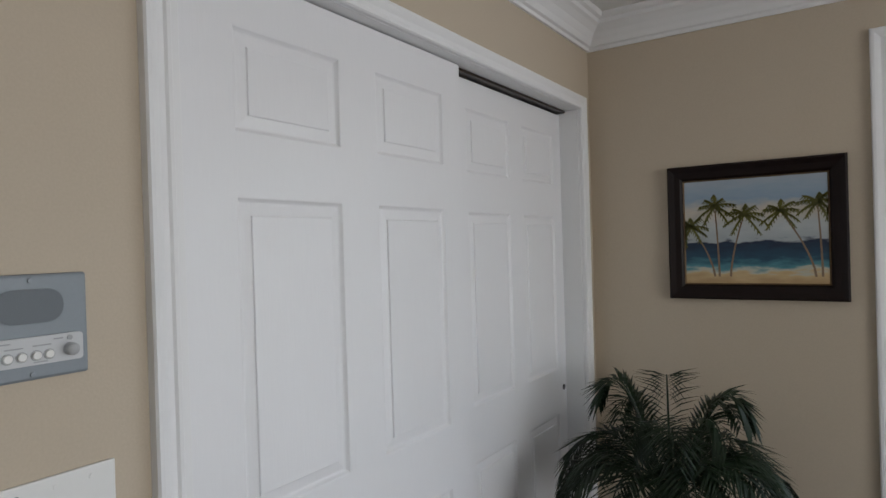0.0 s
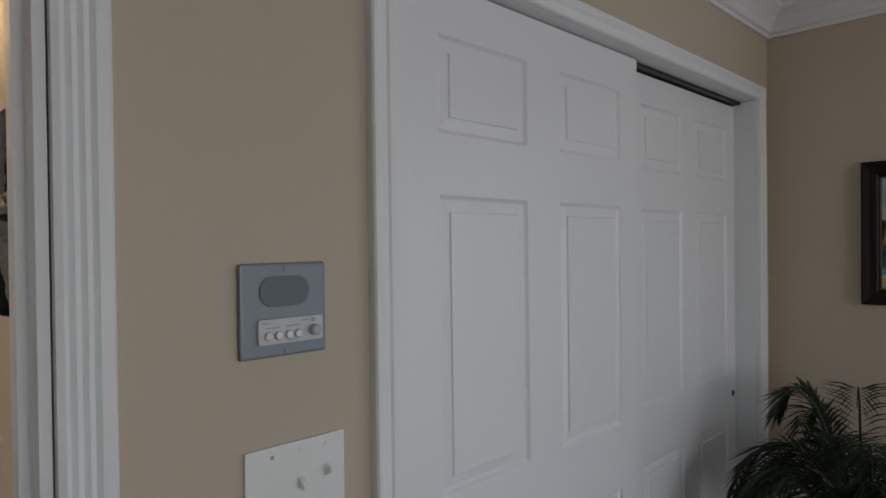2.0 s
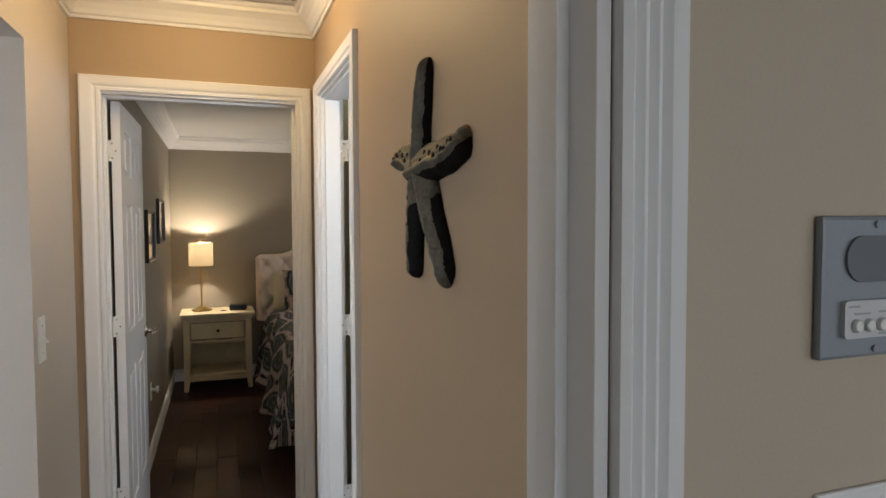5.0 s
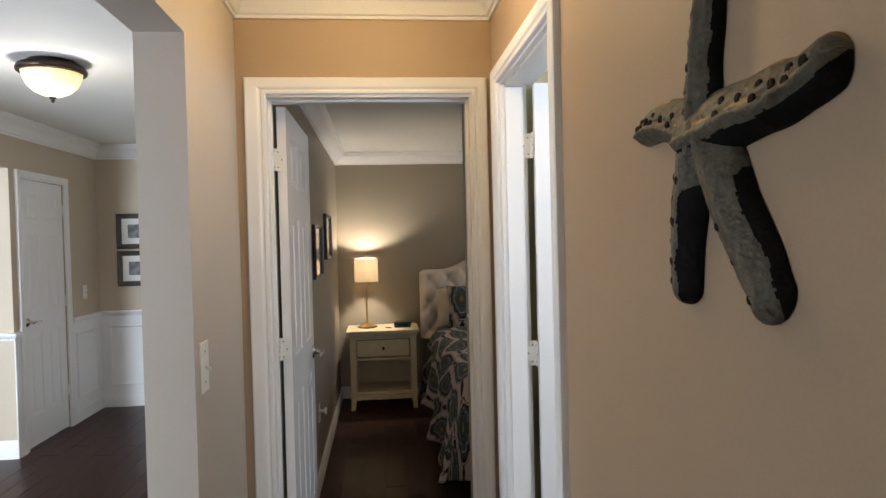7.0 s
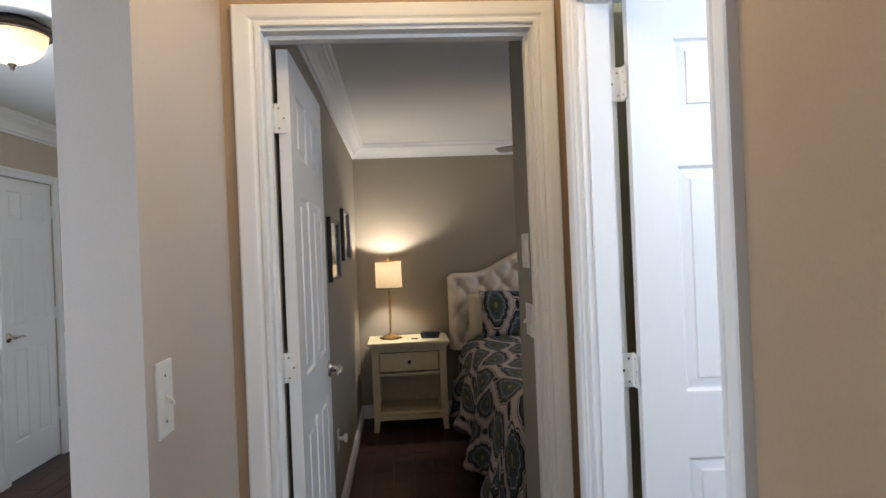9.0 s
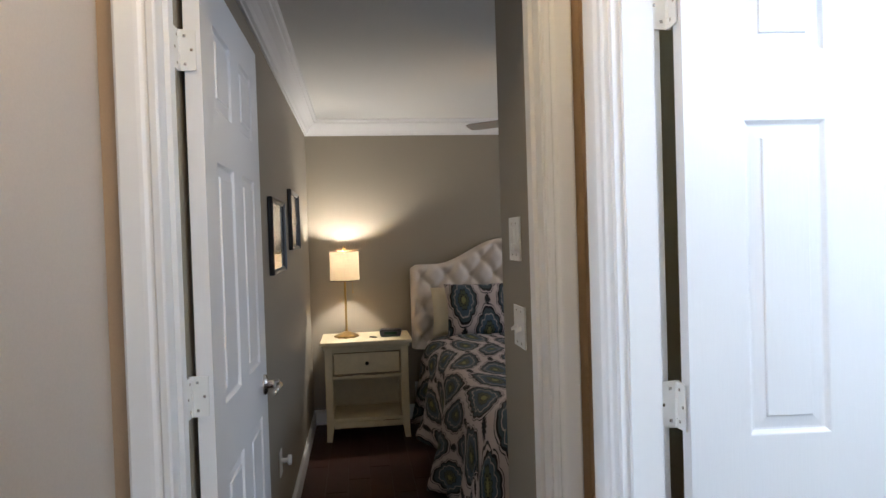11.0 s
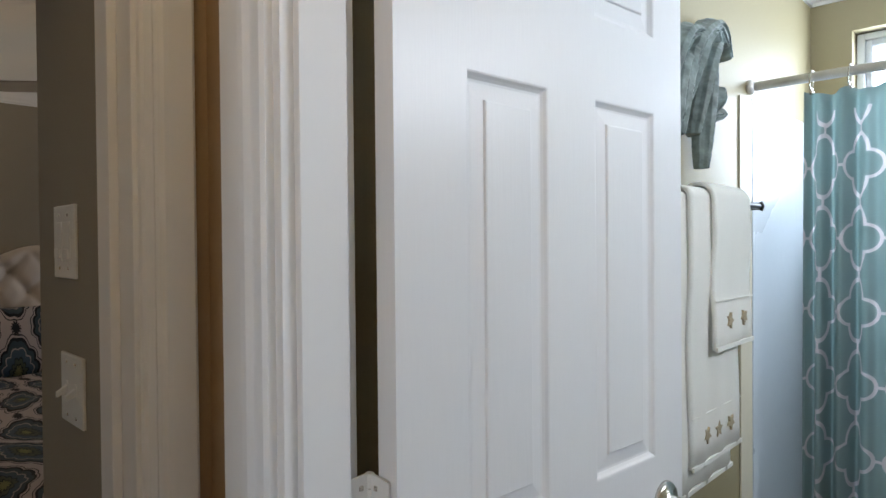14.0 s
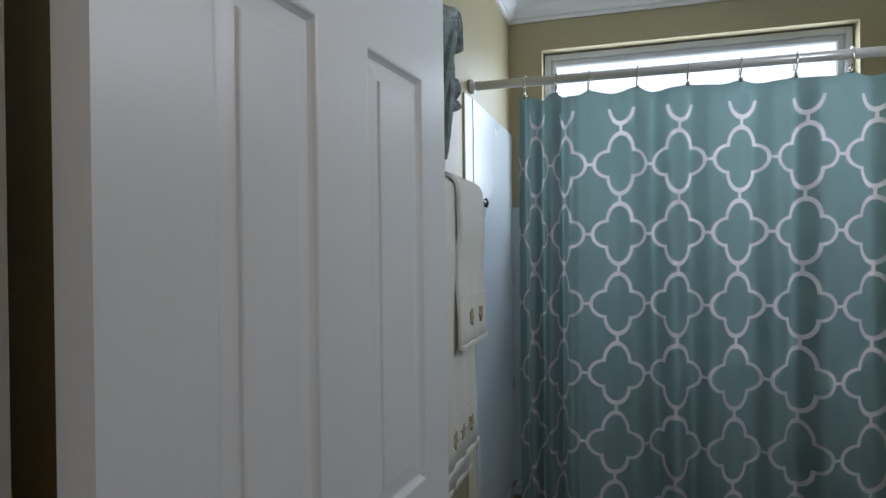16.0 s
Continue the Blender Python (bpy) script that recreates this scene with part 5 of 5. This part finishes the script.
part("canopy", lathe([(0.07, 0.049), (0.065, 0.02), (0.03, 0.0), (0.013, -0.002), (0.013, -0.12), (0.001, -0.12)], "z", 24), CHROME, fan, "", True)
part("motor", lathe([(0.02, -0.11), (0.09, -0.12), (0.11, -0.15), (0.10, -0.19), (0.05, -0.205), (0.001, -0.205)], "z", 24), CHROME, fan, "", True)
part("light_kit", lathe([(0.05, -0.20), (0.075, -0.215), (0.07, -0.245), (0.035, -0.265), (0.001, -0.27)], "z", 20), BOWL, fan, "glowing glass bowl", True)
for k in range(4):
    a = radians(230 + 90 * k)
    c, s = math.cos(a), math.sin(a)
    prof = [(0.14, 0.040), (0.25, 0.055), (0.50, 0.062), (0.66, 0.058), (0.70, 0.035)]
    bm = bmesh.new()
    rings = []
    for r, w in prof:
        rings.append([Vector((c * r - s * w * q, s * r + c * w * q, -0.165 + 0.008 * q + e)) for q, e in ((-1, -0.003), (1, -0.003), (1, 0.003), (-1, 0.003))])
    bl = part("blade", loft(bm, rings), FANWOOD, fan)
    part("bracket", tube([(c * 0.08, s * 0.08, -0.155), (c * 0.15, s * 0.15, -0.160), (c * 0.21, s * 0.21, -0.158)], 0.008, 8), CHROME, bl)

# ---- bathroom ----
ACRYL = mat("white_tub_surround", (0.56, 0.60, 0.64), 0.28, vary=0.02, bump=0)
solid("trim_tub_surround", boxes((-3.238, 1.965, 0.42, -3.232, 2.598, 1.79), (-3.232, 2.580, 0.42, -1.81, 2.594, 1.50), (-3.238, 1.942, 0.0, -3.2312, 1.9645, 1.79), bevel=0.002), ACRYL, "glossy white panels round the bathtub", "tub surround")
solid("trim_tub_edge", boxes((-3.2395, 1.848, 0.0, -3.2335, 1.9418, 1.788), bevel=0.002), mat("cream_trim_paint", (0.62, 0.56, 0.42), 0.4, vary=0.03, bump=0.02), "cream painted trim strip beside the tub", "moulding")
tub = thing("bathtub", "white bathtub behind the shower curtain", "bathtub", (-2.52, 2.27, 0.0))
part("rim", boxes((-0.70, -0.30, 0.40, 0.70, -0.22, 0.425), (-0.70, 0.22, 0.40, 0.70, 0.30, 0.425), (-0.70, -0.22, 0.40, -0.78, 0.22, 0.425), (0.60, -0.22, 0.40, 0.70, 0.22, 0.425)), ACRYL, tub)
part("apron", boxes((-0.70, -0.30, 0.001, 0.70, -0.28, 0.399)), ACRYL, tub)
part("basin", boxes((-0.60, -0.22, 0.05, 0.60, 0.22, 0.08)), ACRYL, tub)

ROD = mat("brushed_white_rod", (0.68, 0.67, 0.66), 0.3, 0.3, vary=0.04, bump=0)
RODY, RODZ = 1.93, 1.822
rod = thing("shower_rod", "pale metal shower curtain rod across the tub", "curtain rod", (-2.52, RODY, RODZ))
part("tube", lathe([(0.013, -0.715), (0.013, 0.715)], "x", 18), ROD, rod, "", True)
part("flange", lathe([(0.021, -0.718), (0.021, -0.709), (0.014, -0.700)], "x", 18), ROD, rod, "", True)
part("flange", lathe([(0.014, 0.700), (0.021, 0.709), (0.021, 0.718)], "x", 18), ROD, rod, "", True)

CURT = bpy.data.materials.new("teal_quatrefoil_cloth")
CURT.use_nodes = True
nt = CURT.node_tree
uvn = nt.nodes.new("ShaderNodeUVMap")
sx = nt.nodes.new("ShaderNodeSeparateXYZ")
nt.links.new(uvn.outputs[0], sx.inputs[0])


def cop(kind, a, b=None, c=None):
    n = nt.nodes.new("ShaderNodeMath")
    n.operation = kind
    for i, v in enumerate((a, b, c)):
        if v is None:
            continue
        if isinstance(v, (int, float)):
            n.inputs[i].default_value = v
        else:
            nt.links.new(v, n.inputs[i])
    return n.outputs[0]


CU, CV = 0.163, 0.1935
px = cop("ABSOLUTE", cop("MULTIPLY", cop("SUBTRACT", cop("FRACT", cop("DIVIDE", sx.outputs[0], CU)), 0.5), CU))
py = cop("ABSOLUTE", cop("MULTIPLY", cop("SUBTRACT", cop("FRACT", cop("DIVIDE", sx.outputs[1], CV)), 0.5), CV))


def ell(cx, cy, rx, ry):
    a = cop("DIVIDE", cop("SUBTRACT", px, cx), rx)
    b_ = cop("DIVIDE", cop("SUBTRACT", py, cy), ry)
    return cop("MULTIPLY", cop("SUBTRACT", cop("SQRT", cop("ADD", cop("MULTIPLY", a, a), cop("MULTIPLY", b_, b_))), 1.0), min(rx, ry))


dq = cop("MINIMUM", ell(0.030, 0.0, 0.040, 0.036), ell(0.0, 0.034, 0.033, 0.049))
line = cop("LESS_THAN", cop("ABSOLUTE", dq), 0.0042)
bar1 = cop("MULTIPLY", cop("GREATER_THAN", px, 0.068), cop("LESS_THAN", py, 0.0040))
bar2 = cop("MULTIPLY", cop("GREATER_THAN", py, 0.081), cop("LESS_THAN", px, 0.0040))
white = cop("MULTIPLY", cop("MAXIMUM", line, cop("MAXIMUM", bar1, bar2)), cop("LESS_THAN", sx.outputs[1], CV * 49.5 + 0.152))
mixc = nt.nodes.new("ShaderNodeMix")
mixc.data_type = "RGBA"
mixc.inputs["A"].default_value, mixc.inputs["B"].default_value = (0.390, 0.475, 0.470, 1), (0.80, 0.75, 0.76, 1)
nt.links.new(white, mixc.inputs["Factor"])
weave = nt.nodes.new("ShaderNodeTexNoise")
weave.inputs["Scale"].default_value = 900
nt.links.new(uvn.outputs[0], weave.inputs["Vector"])
wb = nt.nodes.new("ShaderNodeBump")
wb.inputs["Strength"].default_value, wb.inputs["Distance"].default_value = 0.15, 0.002
nt.links.new(weave.outputs[0], wb.inputs["Height"])
pb = bsdf(CURT)
nt.links.new(mixc.outputs["Result"], pb.inputs["Base Color"])
nt.links.new(wb.outputs[0], pb.inputs["Normal"])
pb.inputs["Roughness"].default_value = 0.75
tr = nt.nodes.new("ShaderNodeBsdfTranslucent")
nt.links.new(mixc.outputs["Result"], tr.inputs["Color"])
ms = nt.nodes.new("ShaderNodeMixShader")
ms.inputs[0].default_value = 0.76
nt.links.new(pb.outputs[0], ms.inputs[1])
nt.links.new(tr.outputs[0], ms.inputs[2])
nt.links.new(ms.outputs[0], nt.nodes["Material Output"].inputs["Surface"])

curtain = thing("shower_curtain", "teal shower curtain with a white quatrefoil trellis print", "curtain", (0, 0, 0))
RINGS = [-3.075, -2.985, -2.895, -2.765, -2.635, -2.505, -2.375, -2.250, -2.125, -2.0, -1.875, -1.75, -1.625]


def fold(x):
    f = max(0.0, min(1.0, (x + 2.98) / 0.08))
    tight = 0.026 * math.sin((x + 3.09) * 118) + 0.008 * math.sin((x + 3.09) * 61)
    loose = 0.015 * math.sin((x + 2.90) * 2 * math.pi / 0.1275 + 0.8 * math.sin(x * 7.0)) + 0.011 * math.sin(x * 23 + 1.3) + 0.010 * math.sin(x * 71 + 0.4)
    return tight * (1 - f) + loose * f


rows, uvs = [], []
NX = 440
xs = [-3.092 + 1.27 * i / NX for i in range(NX + 1)]
us, acc = [], 0.0
for i, x in enumerate(xs):
    if i:
        acc += math.hypot(xs[i] - xs[i - 1], (0.85 if x < -2.95 else 0.42) * (fold(xs[i]) - fold(xs[i - 1])))
    us.append(acc)
shift = us[min(range(NX + 1), key=lambda i: abs(xs[i] + 2.812))]
for j in range(46):
    f = j / 45
    r, q = [], []
    for i, x in enumerate(xs):
        k = max([n for n in range(len(RINGS)) if RINGS[n] <= x], default=0)
        a, b_ = RINGS[k], RINGS[min(k + 1, len(RINGS) - 1)]
        sag = 0.014 * math.sin(math.pi * max(0.0, min(1.0, (x - a) / max(0.01, b_ - a)))) if k + 1 < len(RINGS) else 0
        zt = 1.782 - sag
        z = zt + (0.18 - zt) * f
        grow = 0.75 + 0.45 * min(1, f * 2.5)
        r.append(Vector((x + 0.012 * f * math.sin(x * 11), RODY + fold(x) * grow + 0.006 * math.sin(3 * f + x * 5), z)))
        q.append((us[i] - shift + CU * 20.5 + 0.03 * (1.573 - z), (z - 1.573) + CV * 49.5))
    rows.append(r)
    uvs.append(q)
cloth("cloth", rows, uvs, CURT, curtain, "teal cloth with white trellis", 0.0012)
for x in RINGS[:10]:
    rg = thing("curtain_ring", "small bright metal curtain hook on the rod", "curtain ring", (x, RODY, RODZ), "shower curtain hooks")
    part("hoop", tube([(0.002 * math.sin(a), 0.0185 * math.cos(a), -0.008 + 0.026 * math.sin(a)) for a in [radians(15 * k) for k in range(25)]], 0.0021, 7), CHROME, rg)
    part("bead", lathe([(0.001, -0.049), (0.006, -0.046), (0.007, -0.041), (0.004, -0.036), (0.001, -0.035)], "z", 10), CHROME, rg, "", True)

# towel bar and towels
bar = thing("towel_bar", "black towel bar on the bathroom wall", "towel bar", (-3.24, 1.50, 1.468))
part("rail", lathe([(0.008, -0.30), (0.008, 0.30)], "y", 14, (0.072, 0, 0)), BLACK, bar, "", True)
for y in (-0.30, 0.30):
    part("post", lathe([(0.022, 0.001), (0.022, 0.008), (0.011, 0.020), (0.010, 0.070), (0.014, 0.078), (0.001, 0.084)], "x", 16, (0, y, 0)), BLACK, bar, "", True)
TERRY = mat("white_terry_cloth", (0.82, 0.80, 0.74), 0.95, vary=0.05, grain=420, bump=0.35)
EMB = mat("gold_brown_embroidery", (0.42, 0.35, 0.23), 0.8, vary=0.4, grain=300, bump=0.4)


def towel(label, y0, y1, front, back, off, t, patches):
    """A towel folded over the bar: hangs to z=front on the room side and to z=back on the wall side."""
    tw = thing("towel", label, "towel", (-3.168, (y0 + y1) / 2, 1.468))
    w = (y1 - y0) / 2
    path = [(off + 0.004, front - 1.468)] + [(off + 0.003 * math.sin(k), front - 1.468 + (1.468 - front) * k / 10) for k in range(1, 10)]
    path += [(off * math.cos(a), off * math.sin(a)) for a in [radians(18 * k) for k in range(11)]]
    path += [(-off, (back - 1.468) * k / 8) for k in range(1, 9)]
    rows, uvs = [], []
    for px_, pz in path:
        low = max(0.0, -pz)
        rows.append([Vector((px_ + 0.006 * low * math.sin(9 * v + 2 * low) , v * w * (1 + 0.05 * low) , pz + 0.004 * math.sin(v * 4) * min(1, low * 4))) for v in [-1 + k / 8 for k in range(17)]])
        uvs.append([(v, pz) for v in [-1 + k / 8 for k in range(17)]])
    body = cloth("body", rows, uvs, TERRY, tw, "", t)
    zf = front - 1.468
    for z in (0.0, 0.108):
        part("hem", boxes((off + 0.001, -w * 1.03, zf + z, off + (0.0045 if z else 0.007), w * 1.03, zf + z + (0.003 if z else 0.010)), bevel=0.001), TERRY, tw)
    for y in patches:
        bm = bmesh.new()
        ring = [Vector((0, (0.019 if k % 2 == 0 else 0.009) * math.cos(math.pi * k / 5 + 0.3 + 9 * y), (0.019 if k % 2 == 0 else 0.009) * math.sin(math.pi * k / 5 + 0.3 + 9 * y))) for k in range(10)]
        loft(bm, [[v + Vector((off + d, y, zf + 0.062)) for v in ring] for d in (0.001, 0.0065)])
        part("star_patch", bm, EMB, tw, "embroidered tan starfish")
    return tw


towel("large white bath towel hanging over the bar", 1.215, 1.525, 0.840, 0.98, 0.016, 0.008, ())
towel("white towel with embroidered starfish hem over the bar", 1.280, 1.553, 0.893, 1.22, 0.028, 0.008, (-0.065, 0.0, 0.075))
towel("small white hand towel with starfish hem on top", 1.378, 1.602, 1.133, 1.18, 0.040, 0.008, (-0.035, 0.055))

# carved wall sculpture over the towels
CARVE = mat("weathered_grey_green_carving", (0.175, 0.215, 0.205), 0.45, vary=0.6, grain=45, bump=0.8, big=18)
bm = bmesh.new()
for tip, mid, low, w in (((1.765, 1.872), (1.640, 1.930), (1.470, 1.800), 0.024), ((1.745, 1.890), (1.610, 1.910), (1.500, 1.720), 0.026), ((1.700, 1.900), (1.610, 1.830), (1.545, 1.640), 0.028),
                         ((1.620, 1.900), (1.520, 1.850), (1.440, 1.660), 0.030), ((1.560, 1.880), (1.480, 1.800), (1.455, 1.630), 0.030), ((1.520, 1.850), (1.430, 1.760), (1.420, 1.610), 0.030), ((1.600, 1.905), (1.460, 1.860), (1.390, 1.720), 0.030), ((1.660, 1.840), (1.600, 1.730), (1.600, 1.560), 0.026),
                         ((1.630, 1.700), (1.655, 1.735), (1.712, 1.782), 0.020), ((1.600, 1.690), (1.660, 1.700), (1.695, 1.725), 0.018), ((1.690, 1.890), (1.580, 1.900), (1.450, 1.760), 0.026)):
    pts = [Vector((p.x, (p.y + 0.08) * 0.949 - 0.08, 1.377 + (p.z - 1.377) * 0.949)) for p in spread([(-3.210, *tip), (-3.200, *mid), (-3.210, *low)], 12)]
    rings = []
    for i, p in enumerate(pts):
        d = (pts[min(i + 1, 11)] - pts[max(i - 1, 0)]).normalized()
        ac = d.cross(Vector((1, 0, 0))).normalized()
        h = 0.92 * w * (0.25 + 0.75 * math.sin(math.pi * (0.10 + 0.82 * i / 11)))
        lift = 0.4 + 0.6 * h / w
        rings.append([p + ac * (h * f) + Vector((0.030 * lift * g, 0, 0)) for f, g in ((-1, -0.9), (-0.85, 0.2), (-0.30, 0.95), (-0.15, 0.55), (0.10, 1.05), (0.55, 0.75), (0.65, 0.35), (1, -0.1), (1, -0.9))])
    loft(bm, rings)
solid("carved_wall_sculpture", bm, CARVE, "weathered grey-green carved wood sculpture above the towels", "sculpture", kind="")
fuse = bpy.data.objects["carved_wall_sculpture"].modifiers.new("fuse", "REMESH")
fuse.mode, fuse.voxel_size = "VOXEL", 0.0018

# vanity lamp bar on the bathroom wall
vanity = thing("vanity_lamp", "white vanity lamp bar on the bathroom wall", "lamp", (-1.80, 1.10, 1.99))
part("bar", boxes((-0.03, -0.36, -0.03, -0.001, 0.36, 0.03), bevel=0.008), CHROME, vanity)
for y in (-0.24, 0.0, 0.24):
    part("globe", lathe([(0.012, -0.028), (0.03, -0.040), (0.045, -0.065), (0.045, -0.085), (0.03, -0.110), (0.002, -0.122)], "x", 18, (0, y, 0)), PLASTIC, vanity, "white glass globe", True)

# ---- floor planks, nearest rooms ----
PLANK = mat("dark_plank_wood", (0.029, 0.0095, 0.0062), 0.36, vary=0.25, grain=22, bump=0.08)
nt = PLANK.node_tree
bsdf(PLANK).inputs["Specular IOR Level"].default_value = 0.18
oi, mr2, mulp = nt.nodes.new("ShaderNodeObjectInfo"), nt.nodes.new("ShaderNodeMapRange"), nt.nodes.new("ShaderNodeVectorMath")
mr2.inputs["To Min"].default_value, mr2.inputs["To Max"].default_value = 0.93, 1.08
mulp.operation = "MULTIPLY"
src = bsdf(PLANK).inputs["Base Color"].links[0].from_socket
nt.links.new(oi.outputs["Random"], mr2.inputs["Value"])
nt.links.new(src, mulp.inputs[0])
nt.links.new(mr2.outputs[0], mulp.inputs[1])
nt.links.new(mulp.outputs[0], bsdf(PLANK).inputs["Base Color"])
bm = bmesh.new()
loft(bm, [[Vector((x * a, y * b_, z)) for x, y in ((-0.6, -0.0615), (0.6, -0.0615), (0.6, 0.0615), (-0.6, 0.0615))] for z, a, b_ in ((0.0002, 1, 1), (0.0024, 1, 1), (0.0034, 0.9985, 0.978))])
plank_mesh = mesh("plank", bm, PLANK)
for x0, x1, y0, y1 in ((-7.0, -4.0, -2.68, -0.78), (-6.88, -3.4, -0.49, 0.55), (-3.4, -0.4, -0.60, 0.32)):
    r_ = 0
    y = y0 + 0.0625
    while y < y1 - 0.05:
        x = x0 + 0.6 + (0.42 * r_) % 0.6 - 0.3
        while x < x1 - 0.25:
            pk = new("plank", plank_mesh)
            pk.parent = floor
            pk.location = (min(x, x1 - 0.6), y, 0)
            x += 1.203
        y += 0.1255
        r_ += 1
